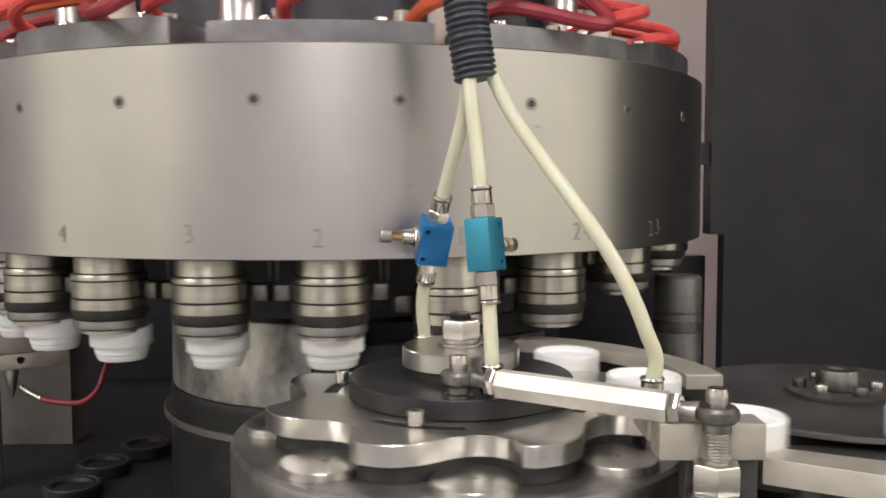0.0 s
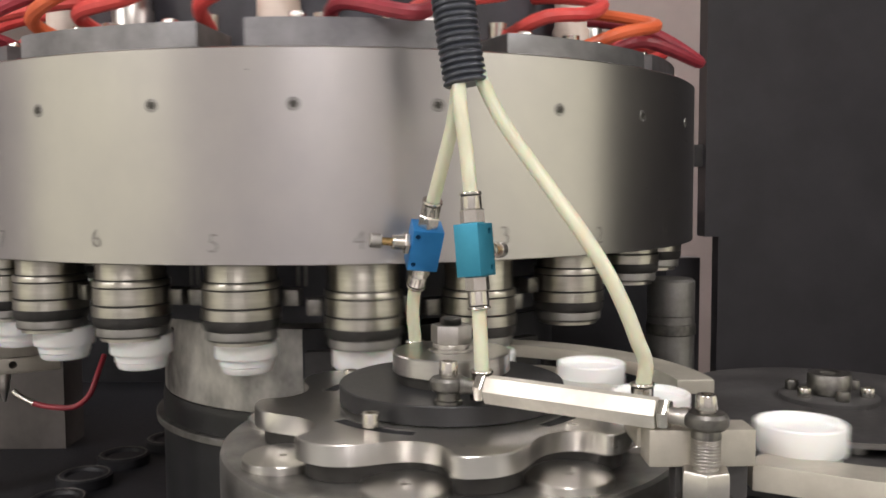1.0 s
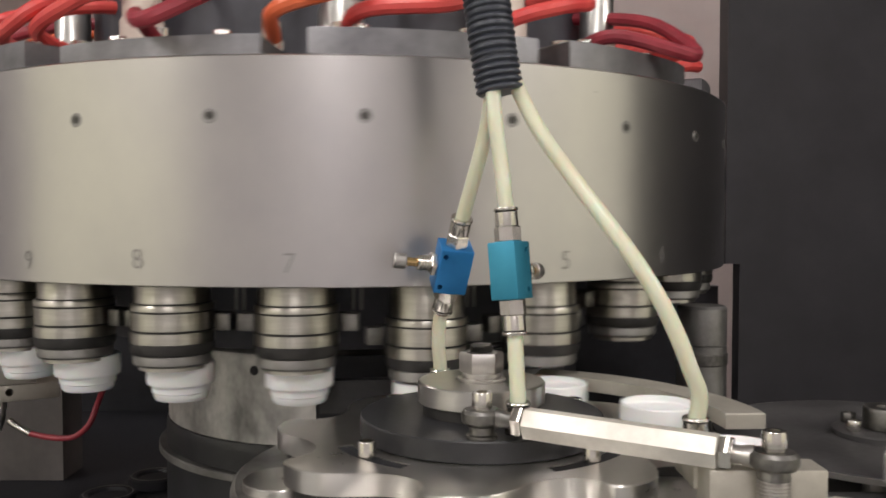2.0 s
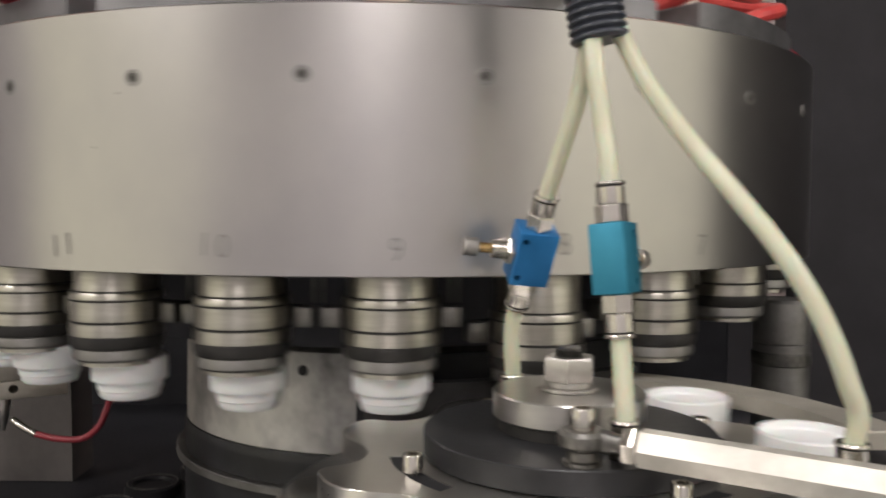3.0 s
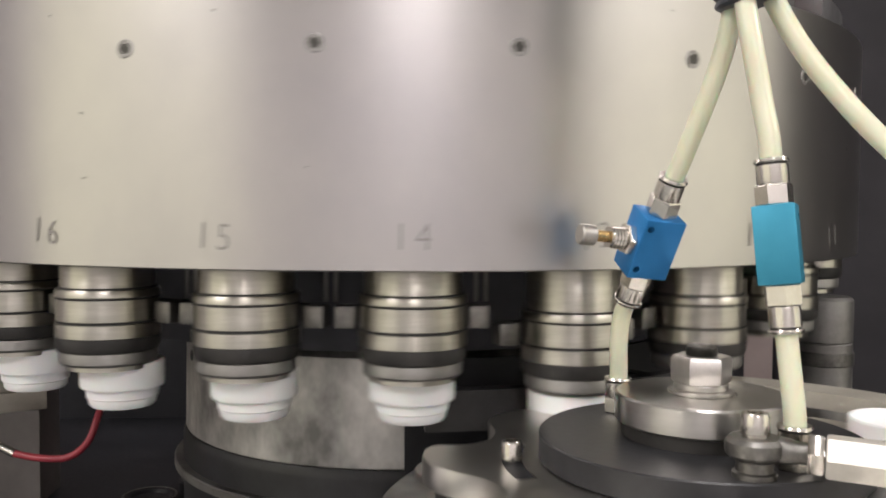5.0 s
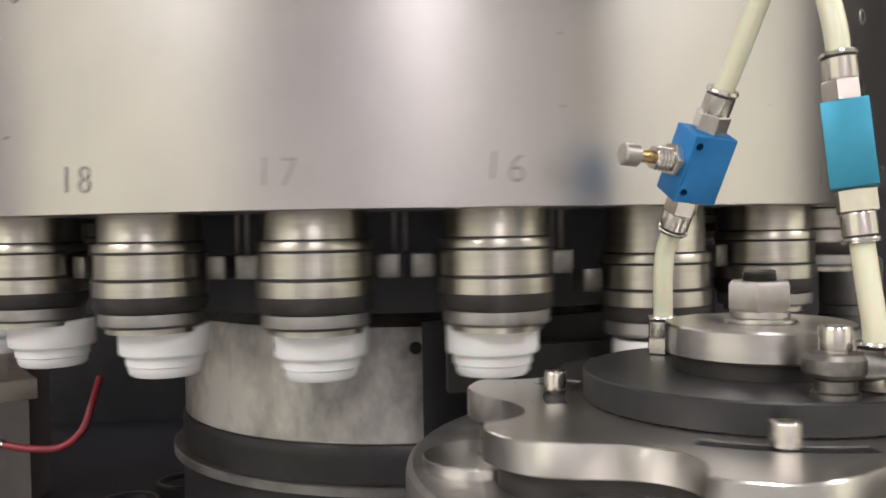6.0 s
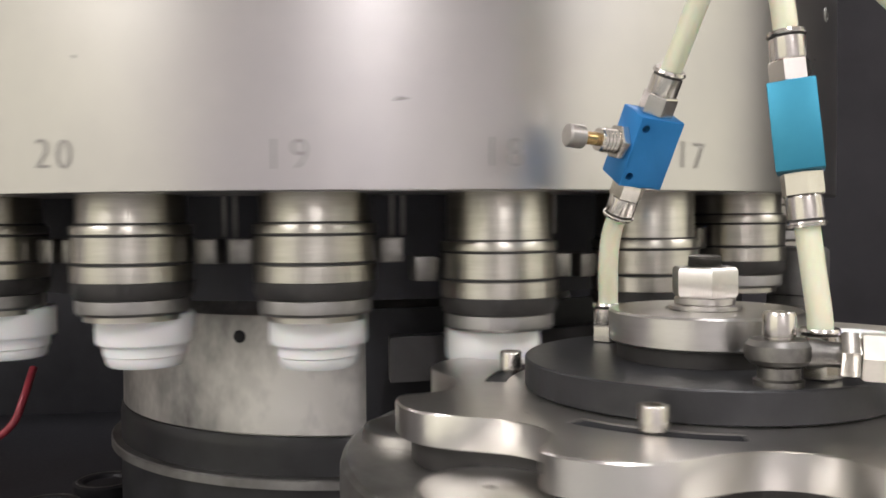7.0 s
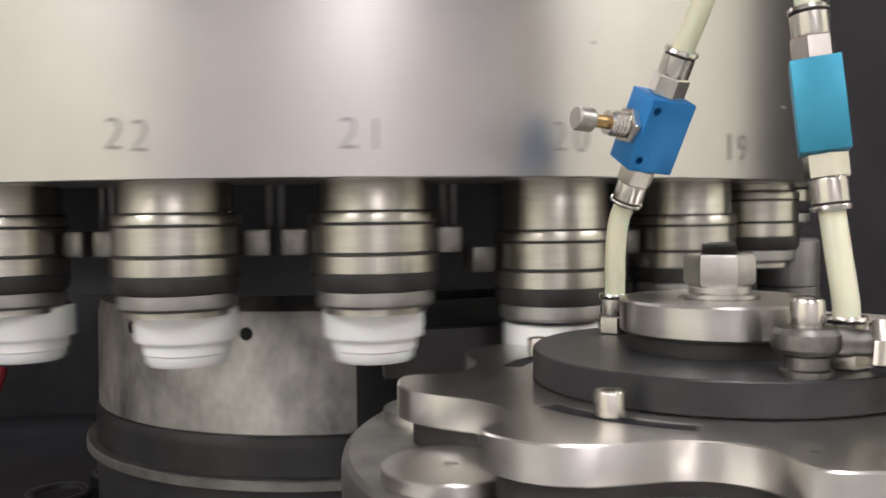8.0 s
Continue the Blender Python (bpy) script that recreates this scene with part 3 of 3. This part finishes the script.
# ---------- fixed hub over the star wheel ----------
hub = thing("vacuum_hub", "fixed black plastic disc with turned steel clamp disc", "machine hub")
part("black_disc", lathe([(0.0, -0.0482), (0.0680, -0.0482), (0.0685, -0.0476), (0.0685, -0.0376), (0.0679, -0.0370), (0.0, -0.0370)], 120), BLACK_PLASTIC, hub, "matt black plastic disc")
# Black neck fills the dark gap between clamp disc and black disc.
part("neck", lathe([(0.0, -0.0369), (0.0330, -0.0369), (0.0330, -0.0309), (0.0, -0.0309)], 72), RUBBER, hub)
part("clamp_disc", lathe([(0.0, -0.0308), (0.0350, -0.0308), (0.0360, -0.0300), (0.0360, -0.0196), (0.0352, -0.0188), (0.0148, -0.0188), (0.0143, -0.0193), (0.0, -0.0193)], 96), STEEL_TURNED, hub, "turned steel clamp disc")
part("washer", lathe([(0.0, -0.0192), (0.0128, -0.0192), (0.0136, -0.0187), (0.0136, -0.0174), (0.0122, -0.0170), (0.0, -0.0170)], 40), HEXSTEEL, hub)
part("spring_washer", lathe([(0.0, -0.0169), (0.0110, -0.0169), (0.0113, -0.0165), (0.0113, -0.0146), (0.0109, -0.0142), (0.0, -0.0142)], 40), HEXSTEEL, hub)
NUT_TURN = -104 - 17.2 + 1.5 - STAR_0 + STAR_TURN * 7.0
part("hex_nut", hexagon(0.0220, -0.0141, -0.0028, 0.0013), HEXSTEEL, star, "bright hex nut turning with the wheel", pose(0, 0, 0, 0, 0, NUT_TURN))
prof = [(0.0, -0.0027)]
for i in range(5):
    prof += [(0.0066, -0.0027 + i * 0.0007), (0.0058, -0.0023 + i * 0.0007)]
part("stud", lathe(prof + [(0.0062, 0.0010), (0.0052, 0.0016), (0.0, 0.0016)], 28), IRON, star, "dark threaded stud")


# ---------- push-in fittings, valves, tubes ----------
def fitting(name, p, d, length, parent):
    """A nickel push-in fitting from p along d: a hexagon, a barrel and a dark release ring."""
    m = along(p, d)
    hx = hexagon(0.0122, 0.0, length * 0.45, 0.0006)
    f = part(name, hx, NICKEL, parent, "nickel-plated push-in fitting", m)
    part("barrel", lathe([(0.0, length * 0.45), (0.0058, length * 0.45), (0.0060, length * 0.5), (0.0060, length * 0.86), (0.0, length * 0.86)], 28), NICKEL, f)
    part("seal_ring", lathe([(0.0, length * 0.861), (0.0056, length * 0.861), (0.0056, length * 0.91), (0.0, length * 0.91)], 28), RUBBER, f)
    part("release_ring", lathe([(0.0042, length * 0.911), (0.0064, length * 0.911), (0.0066, length * 0.94), (0.0062, length), (0.0042, length)], 28, closed=True), NICKEL, f)
    return f


def knob(parent, p, d, ref):
    m = along(p, d, ref)
    part("lock_nut", shift(hexagon(0.0125, 0.0, 0.0035, 0.0005), m), NICKEL, parent)
    prof = [(0.0, 0.0036), (0.0048, 0.0036)]
    for i in range(4):
        prof += [(0.0050, 0.0042 + i * 0.0016), (0.0044, 0.0050 + i * 0.0016)]
    part("threaded_barrel", shift(lathe(prof + [(0.0046, 0.0112), (0.0, 0.0112)], 24), m), NICKEL, parent)
    part("spindle", shift(lathe([(0.0, 0.0113), (0.0026, 0.0113), (0.0026, 0.0178), (0.0, 0.0178)], 16), m), BRASS, parent, "brass spindle")
    part("knob", shift(lathe([(0.0, 0.0179), (0.0042, 0.0179), (0.0046, 0.0184), (0.0046, 0.0244), (0.0041, 0.0250), (0.0, 0.0250)], 20), m), HEXSTEEL, parent, "knurled steel knob")


def valve(name, label, center, up, side, sizes, material, knob_side, lengths):
    """An inline speed-control valve: a block with two fittings, two cross holes and a needle knob."""
    u, s = Vector(up).normalized(), Vector(side)
    s = (s - u * s.dot(u)).normalized()
    n = s.cross(u)
    m = Matrix.Translation(center) @ Matrix((s, n * -1, u)).transposed().to_4x4()
    w, dpt, h = sizes
    v = thing(name, label, "pneumatic valve", "valves", at=m)
    holes = []
    for z in (-h * 0.345, h * 0.345):
        turn = pose(-w * 0.335, 0, z, 90) if knob_side[0] else pose(0, dpt * 0.25, z, 0, 90)
        holes.append(shift(lathe([(0.0, -0.05), (0.0016, -0.05), (0.0016, 0.05), (0.0, 0.05)], 16), turn))
    body = carve(box(w, dpt, h, 0.0005), holes)
    part("body", body, material, v)
    fitting("upper_fitting", (0, 0, h / 2), (0, 0, 1), lengths[0], v)
    fitting("lower_fitting", (0, 0, -h / 2), (0, 0, -1), lengths[1], v)
    knob(v, (knob_side[0] * w / 2, knob_side[1] * dpt / 2, knob_side[2] * h), (knob_side[0], knob_side[1], 0), (0, 0, 1))
    return v, m


V1_UP = Vector((0.184, -0.427, 0.885)).normalized()
V1_C = Vector((-0.0167, 0.0212, 0.0442))
V2_UP = Vector((-0.070, 0.090, 0.993)).normalized()
V2_C = Vector((0.0130, -0.0419, 0.0457))
valve_a, VM1 = valve("speed_valve", "blue anodised speed-control valve with side adjusting knob", V1_C, V1_UP, (0.970, 0.222, -0.094), (0.0195, 0.0157, 0.0289), BLUE, (-1, 0, 0.03), (0.0180, 0.0168))
valve_b, VM2 = valve("speed_valve", "teal blue speed-control valve hanging on a milky tube", V2_C, V2_UP, (0.860, -0.500, 0.106), (0.0153, 0.0183, 0.0296), TEAL, (0, 1, -0.02), (0.0177, 0.0186))

CONDUIT_END = Vector((0.0090, -0.0203, 0.1398))


def tube(pts, label, group="tubes"):
    ob = part("silicone_tube", sweep(spline(pts, 14), 0.00415, 16), SILICONE)
    return tagged(ob, label, "tube", group)


t1a = VM1 @ Vector((0, 0, 0.0145 + 0.014))
t1b = VM1 @ Vector((0, 0, -0.0145 - 0.013))
t2a = VM2 @ Vector((0, 0, 0.015 + 0.013))
t2b = VM2 @ Vector((0, 0, -0.015 - 0.014))
tube([t1a, (-0.0082, 0.0030, 0.0815), (0.0011, -0.0104, 0.1169), (0.0045, -0.0160, 0.1400), (0.0061, -0.0177, 0.1570)], "milky silicone tube from the conduit to the blue valve")
tube([t2a, (0.0101, -0.0382, 0.0864), (0.0085, -0.0344, 0.1022), (0.0056, -0.0310, 0.1246), (0.0048, -0.0262, 0.1405), (0.0044, -0.0234, 0.1540)], "milky silicone tube from the conduit to the teal valve")
FOOT_A = Vector((-0.0236, 0.0445, -0.0369))
FOOT_B = Vector((0.0163, -0.0512, -0.0369))
FOOT_C = Vector((0.1010, -0.0712, -0.0402))
tube([FOOT_A + Vector((0, 0, 0.012)), FOOT_A + Vector((0, -0.001, 0.020)), (-0.0246, 0.0405, -0.004), t1b + Vector((-0.0022, 0.0052, -0.0105)), t1b], "short milky tube below the blue valve")
tube([FOOT_B + Vector((0, 0, 0.012)), FOOT_B + Vector((0, 0, 0.02)), (FOOT_B + Vector((0, 0, 0.02))).lerp(t2b, 0.5), t2b], "short milky tube below the teal valve")
TUBE3 = [FOOT_C + Vector((0, 0, 0.012)), (0.1023, -0.0728, -0.0131), (0.0971, -0.0750, 0.0003), (0.0907, -0.0751, 0.0166), (0.0822, -0.0726, 0.0346), (0.0714, -0.0668, 0.0530), (0.0596, -0.0548, 0.0718), (0.0459, -0.0395, 0.0931), (0.0296, -0.0289, 0.1183), (0.0190, -0.0221, 0.1405), (0.0132, -0.0201, 0.1573)]
tube(TUBE3, "long milky silicone tube arching down to the nozzle")
for p in (FOOT_A, FOOT_B):
    f = fitting("tube_fitting", p, (0, 0, 1), 0.0165, None)
    tagged(f, "nickel-plated tube fitting standing on the black disc", "fitting", "tube fittings")
f = fitting("tube_fitting", FOOT_C, (0, 0, 1), 0.0165, None)
tagged(f, "nickel-plated tube fitting on the steel guide block", "fitting", "tube fittings")

cpts = spline([CONDUIT_END, (0.0050, -0.0190, 0.1650), (0.0010, -0.0165, 0.1950), (-0.006, -0.012, 0.24), (-0.015, 0.0, 0.32), (-0.02, 0.03, 0.45), (-0.02, 0.06, 0.93)], 40)
fine = []
for p, q in zip(cpts, cpts[1:]):
    k = max(1, int((q - p).length / 0.0004))
    fine += [p.lerp(q, i / k) for i in range(k)]
conduit = part("corrugated_conduit", sweep(fine, lambda s: 0.0130 - 0.0016 * (0.5 + 0.5 * math.cos(2 * math.pi * s / 0.0037)) ** 2, 24), CONDUIT)
tagged(conduit, "dark corrugated plastic conduit hanging from above", "conduit")


# ---------- turnbuckle link ----------
def rod_link():
    ob = thing("turnbuckle_link", "steel hex turnbuckle rod with two ball joints", "link rod")
    a, b = Vector((-0.0023, -0.0593, -0.0262)), Vector((0.1195, -0.1236, -0.0300))
    d = (b - a).normalized()
    L = (b - a).length
    for p, s in ((a, 1), (b, -1)):
        eye = lathe([(0.0045, -0.0038), (0.0088, -0.0038), (0.0103, -0.0022), (0.0106, 0.0), (0.0103, 0.0022), (0.0088, 0.0038), (0.0045, 0.0038)], 36, closed=True)
        e = part("rod_end", shift(eye, Matrix.Translation(p)), IRON, ob, "dark iron ball joint eye")
        part("shank", shift(lathe([(0.0, 0.008), (0.0050, 0.008), (0.0046, 0.012), (0.0040, 0.0135), (0.0040, 0.022), (0.0, 0.022)], 22), along(p, d * s)), HEXSTEEL if s < 0 else IRON, e)
        part("ball", shift(lathe([(0.0, -0.0046), (0.0044, -0.0046), (0.0044, 0.0046), (0.0, 0.0046)], 24), Matrix.Translation(p)), NICKEL, e)
        part("bolt_head", shift(socket_screw(0.0052, 0.0078, 0.0047), Matrix.Translation(p)), NICKEL, e)
    part("spacer", lathe([(0.0, -0.0370), (0.0078, -0.0370), (0.0078, -0.0352), (0.0066, -0.0346), (0.0066, -0.0310), (0.0, -0.0310)], 28), IRON, ob, m=Matrix.Translation((a.x, a.y, 0)))
    for s, o in ((0.0175, 0.0055), (L - 0.0225, 0.0055)):
        part("jam_nut", shift(hexagon(0.0135, s, s + o, 0.0007), along(a, d)), NICKEL, ob)
    part("hex_bar", shift(hexagon(0.0140, 0.0235, L - 0.0231, 0.0008), along(a, d) @ pose(0, 0, 0, 0, 0, 12)), BAR, ob, "long bright hexagonal bar")
    return ob


rod_link()
post = thing("link_post", "threaded steel stud with hex nut carrying the link", "stud")
px, py = 0.1195, -0.1236
prof = [(0.0, -0.0345)]
for i in range(9):
    prof += [(0.0072, -0.0385 - i * 0.0016), (0.0062, -0.0393 - i * 0.0016)]
part("thread", lathe(prof + [(0.0062, -0.0534), (0.0, -0.0534)], 28), HEXSTEEL, post, m=pose(px, py, 0))
part("neck", lathe([(0.0, -0.0346), (0.0064, -0.0346), (0.0070, -0.0365), (0.0070, -0.0384), (0.0, -0.0384)], 28), IRON, post, m=pose(px, py, 0))
part("hex_nut", hexagon(0.0210, -0.0678, -0.0535, 0.0012), HEXSTEEL, post, m=pose(px, py, 0))
part("washer", lathe([(0.0, -0.0708), (0.0135, -0.0708), (0.0135, -0.0679), (0.0, -0.0679)], 36), NICKEL, post, m=pose(px, py, 0))
part("foot", lathe([(0.0, DECK), (0.015, DECK), (0.015, -0.0709), (0.0, -0.0709)], 36), BLACK_METAL, post, m=pose(px, py, 0))

# ---------- guides and second wheel ----------
far_guide = thing("outer_guide", "curved pale steel guide rail behind the caps", "guide rail")
part("rail", arc_slab(0.1415, 0.165, 93, 162, -0.049, -0.040, 40, 0.0008), PALE, far_guide)
for a in (112, 150):
    part("post", lathe([(0.0, DECK), (0.006, DECK), (0.006, -0.0491), (0.0, -0.0491)], 20), BLACK_METAL, far_guide, m=Matrix.Translation(polar(0.153, a)))

block = thing("guide_block", "machined steel block carrying nozzle and guide rail", "guide block")
part("body", box(0.052, 0.019, 0.0185, 0.0012, at=(0.1200, -0.1075, -0.0458)), PALE, block)
part("arm", box(0.022, 0.0325, 0.010, 0.001, at=(0.1030, -0.0836, -0.0453)), PALE, block)
part("leg", box(0.036, 0.012, 0.2045, 0.001, at=(0.126, -0.1060, -0.1576)), BLACK_METAL, block)
near_rail = thing("near_guide", "pale steel guide rail in front of the caps", "guide rail")
part("rail", prism([(0.147, -0.110), (0.193, -0.136), (0.30, -0.175), (0.30, -0.150), (0.203, -0.114), (0.160, -0.091), (0.1475, -0.100)], -0.0690, -0.0560, 0.0008), PALE, near_rail)
for x, y in ((0.17, -0.112), (0.24, -0.142)):
    part("post", lathe([(0.0, DECK), (0.007, DECK), (0.007, -0.0691), (0.0, -0.0691)], 20), BLACK_METAL, near_rail, m=pose(x, y, 0))
dead = thing("slide_plate", "dark plate on which the caps slide out", "slide plate")
part("plate", prism([(0.150, -0.088), (0.20, -0.112), (0.42, -0.112), (0.42, -0.045), (0.17, -0.045), (0.150, -0.06)], -0.0790, -0.0690), BLACK_METAL, dead)
for x, y in ((0.175, -0.085), (0.33, -0.09)):
    part("post", lathe([(0.0, DECK), (0.007, DECK), (0.007, -0.0791), (0.0, -0.0791)], 20), BLACK_METAL, dead, m=pose(x, y, 0))

wheel = thing("transfer_wheel", "dark rotating transfer wheel with central hub bolt", "transfer wheel", at=pose(W2X, W2Y, 0))
part("top_disc", lathe([(0.0, -0.0640), (0.1015, -0.0640), (0.1025, -0.0630), (0.1025, -0.0612), (0.1015, -0.0602), (0.036, -0.0592), (0.0345, -0.0602), (0.0, -0.0602)], 96), BLACK_METAL, wheel, "black disc with a bright rim")
# Bright steel ring along the black disc's edge.
part("rim", lathe([(0.1026, -0.0638), (0.1036, -0.0634), (0.1036, -0.0608), (0.1026, -0.0604)], 96, closed=True), STEEL, wheel)
part("hub", lathe([(0.0, -0.0601), (0.0310, -0.0601), (0.0310, -0.0572), (0.0295, -0.0562), (0.0, -0.0562)], 48), BLACK_METAL, wheel)
part("hub_bolt", lathe([(0.0, -0.0561), (0.0130, -0.0561), (0.0136, -0.0555), (0.0136, -0.0440), (0.0128, -0.0428), (0.0058, -0.0428), (0.0052, -0.047), (0.0, -0.047)], 36), IRON, wheel, "dark hub bolt")
for k in range(6):
    part("screw", shift(socket_screw(0.0044, 0.0062, -0.0561), Matrix.Translation(polar(0.0232, 60 * k + 12))), NICKEL if k % 2 else IRON, wheel)
    part("spacer_post", lathe([(0.0, -0.0840), (0.006, -0.0840), (0.006, -0.0641), (0.0, -0.0641)], 18), STEEL, wheel, m=Matrix.Translation(polar(0.090, 60 * k)))
part("lower_disc", lathe([(0.0, -0.0641), (0.080, -0.0641), (0.080, -0.0840), (0.100, -0.0841), (0.100, -0.095), (0.06, -0.097), (0.06, DECK + 0.001), (0.0, DECK + 0.001)], 72), BLACK_METAL, wheel)

# ---------- left side: ejector block, pipe and hose; right side: standing post ----------
blockL = thing("clamp_block", "pale steel clamp block in three slices with a pointed pin", "clamp block", at=pose(-0.521, 0.384, 0, 0, 0, 30))
for z0, z1, w in ((-0.0630, -0.0230, 0.052), (-0.1015, -0.0636, 0.082), (-0.1195, -0.1021, 0.104)):
    cut = [shift(lathe([(0, -0.1), (0.0042, -0.1), (0.0042, 0.1), (0, 0.1)], 16), pose(0.056, 0, -0.1095, 90))] if w > 0.09 else []
    part("slice", carve(box(w, 0.080, z1 - z0, 0.0012, at=(w / 2, 0.040, (z0 + z1) / 2)), cut), PALE, blockL)
part("pin", lathe([(0.0, -0.1540), (0.0016, -0.1530), (0.0052, -0.1400), (0.0058, -0.1385), (0.0058, -0.1300), (0.0072, -0.1295), (0.0072, -0.1196), (0.0, -0.1196)], 24), HEXSTEEL, blockL, "pointed bright steel pin", pose(0.048, 0.022, 0))
part("foot", box(0.030, 0.040, -0.1196 - DECK, 0.001, at=(0.022, 0.056, (DECK - 0.1196) / 2)), BLACK_METAL, blockL)
part("cap_bar", box(0.040, 0.070, 0.012, 0.002, at=(0.008, 0.034, -0.0188)), BLACK_METAL, blockL)
hose = thing("red_hose", "thin dark red air hose looping from the clamp block", "hose")
part("hose_tube", sweep(spline([(-0.442, 0.392, -0.1475), (-0.420, 0.388, -0.1505), (-0.396, 0.386, -0.1495), (-0.380, 0.386, -0.1370), (-0.374, 0.392, -0.1190), (-0.372, 0.41, -0.0990)], 10), 0.0030, 12), HOSE_RED, hose)
part("hose_fitting", sweep(spline([(-0.466, 0.398, -0.1355), (-0.459, 0.396, -0.1400), (-0.442, 0.392, -0.1475)], 6), 0.0034, 12), NICKEL, hose)
postR = thing("standing_post", "dark grey steel guide post with chamfered top", "post", at=pose(0.217, 0.312, 0))
part("shaft", lathe([(0.0, DECK), (0.0225, DECK), (0.0225, -0.045), (0.0215, -0.044), (0.0225, -0.043), (0.0225, -0.0105), (0.0200, -0.0080), (0.0, -0.0080)], 40), STEEL_DULL, postR)
part("collar", lathe([(0.0226, -0.062), (0.0236, -0.061), (0.0236, -0.052), (0.0226, -0.051)], 40, closed=True), IRON, postR)

# ---------- caps ----------
skirt_prof = [(0.0, -0.0040), (0.0199, -0.0040), (0.0206, -0.0032), (0.0208, -0.0003), (0.0212, 0.0), (0.0225, 0.0), (0.0231, -0.0008), (0.0231, -0.0140), (0.0225, -0.0150), (0.0203, -0.0153), (0.0, -0.0153)]
crown_prof = [(0.0, -0.0153), (0.0203, -0.0153), (0.0200, -0.0160), (0.0196, -0.0205), (0.0188, -0.0212), (0.0182, -0.0246), (0.0168, -0.0262), (0.0, -0.0264)]
skirt_me = mesh_of("skirt", lathe(skirt_prof, 48), WHITE_CAP)
crown_me = mesh_of("stepped_crown", lathe(crown_prof, 48), WHITE_CAP)
CAPS = []
for k in range(-5, 24):
    c = thing("plastic_cap", "stepped white plastic bottle cap", "cap", "moulded caps")
    under("skirt", skirt_me, c, Matrix())
    under("stepped_crown", crown_me, c, Matrix())
    CAPS.append((c, k))


# ---------- movement ----------
def ease(x):
    x = min(max(x, 0.0), 1.0)
    return x * x * (3 - 2 * x)


def drop_of(a):
    """How far a head's sleeve is pushed down at the angle a."""
    return 0.0098 * (ease((a - 8.2) / 2.2) - ease((a - 25) / 9))


def lift_of(a):
    """How far a whole head is raised into the drum past the star wheel."""
    return 0.031 * (ease((a - 36) / 25) - ease((a - 130) / 40))


SLEEVE_UP = 0.0017
CAP_UP, CAP_DOWN, CAP_OUT = -0.0274, -0.0390, -0.0424
IN_R = HEAD_R - 0.010
EXIT = spline([(0.1139, 0.004, 0), (0.1162, -0.026, 0), (0.1272, -0.056, 0), (0.1500, -0.0785, 0), (0.1805, -0.0815, 0), (0.2120, -0.0780, 0), (0.2440, -0.0735, 0), (0.40, -0.0735, 0), (0.70, -0.0735, 0)], 20)
EXIT_RUN = [0.0]
for _p, _q in zip(EXIT, EXIT[1:]):
    EXIT_RUN.append(EXIT_RUN[-1] + (_q - _p).length)


def cap_place(k, t):
    """Where the cap of head k is at the time t: on its head, on the star wheel, on the second wheel, or gliding off."""
    a = HEAD_0 + TURN * t - PITCH * k
    if a > -150 and a <= RELEASE:
        f = ease((a - RELEASE + 7) / 7)
        r = IN_R + (DRUM_OFF - STAR_R - IN_R) * f
        x, y, _ = polar(r, a)
        g = ease((a - 8.2) / 2.4)
        return Vector((DRUM_X + x, DRUM_Y + y, CAP_UP + (CAP_DOWN - CAP_UP) * g)), a
    if a <= -150:
        x, y, _ = polar(IN_R, -150 - 2.0 * (-150 - a) / PITCH)
        return Vector((DRUM_X + x, DRUM_Y + y, CAP_UP - 0.09 * ease((-150 - a) / 4))), -150
    s = (a - RELEASE) * 3
    first = 180 + RELEASE + 0.0
    b = first - s
    if b >= 92:
        x, y, _ = polar(STAR_R, b)
        return Vector((x, y, CAP_DOWN)), b
    u = (92 - b) / 45
    run = 0.0925 * min(u, 1.0) + 0.106 * max(u - 1.0, 0.0)
    i = 0
    while i < len(EXIT) - 2 and EXIT_RUN[i + 1] < run:
        i += 1
    p = EXIT[i].lerp(EXIT[i + 1], (run - EXIT_RUN[i]) / (EXIT_RUN[i + 1] - EXIT_RUN[i]))
    return Vector((p.x, p.y, CAP_DOWN + (CAP_OUT - CAP_DOWN) * ease((run - 0.02) / 0.05))), b


DRUM_OFF = math.hypot(DRUM_X, DRUM_Y)


def motions():
    steps = [i / 5 for i in range(41)]
    walk(carousel, [(t, pose(DRUM_X, DRUM_Y, 0, 0, 0, TURN * t)) for t in steps])
    walk(star, [(t, pose(0, 0, 0, 0, 0, STAR_0 - STAR_TURN * t)) for t in steps])
    walk(wheel, [(t, pose(W2X, W2Y, 0, 0, 0, STAR_TURN * t)) for t in steps])
    for ob, a0 in SLEEVES:
        rows, last = [], None
        for i in range(0, 81):
            t = i / 10
            a = (a0 + TURN * t + 180) % 360 - 180
            d = drop_of(a)
            if i in (0, 80) or d > 0 or drop_of(a + TURN * 0.1) > 0 or drop_of(a - TURN * 0.1) > 0:
                rows.append((t, pose(0, 0, SLEEVE_UP - d)))
        walk(ob, rows)
    for ob, a0 in HEADS:
        rows = []
        for i in range(0, 41):
            a = (a0 + TURN * i / 5 + 180) % 360 - 180
            x, y, _ = polar(HEAD_R, a0)
            rows.append((i / 5, pose(x, y, lift_of(a), 0, 0, a0)))
        walk(ob, rows)
    for ob, k in CAPS:
        walk(ob, [(i / 10, Matrix.Translation(cap_place(k, i / 10)[0])) for i in range(81)])


motions()
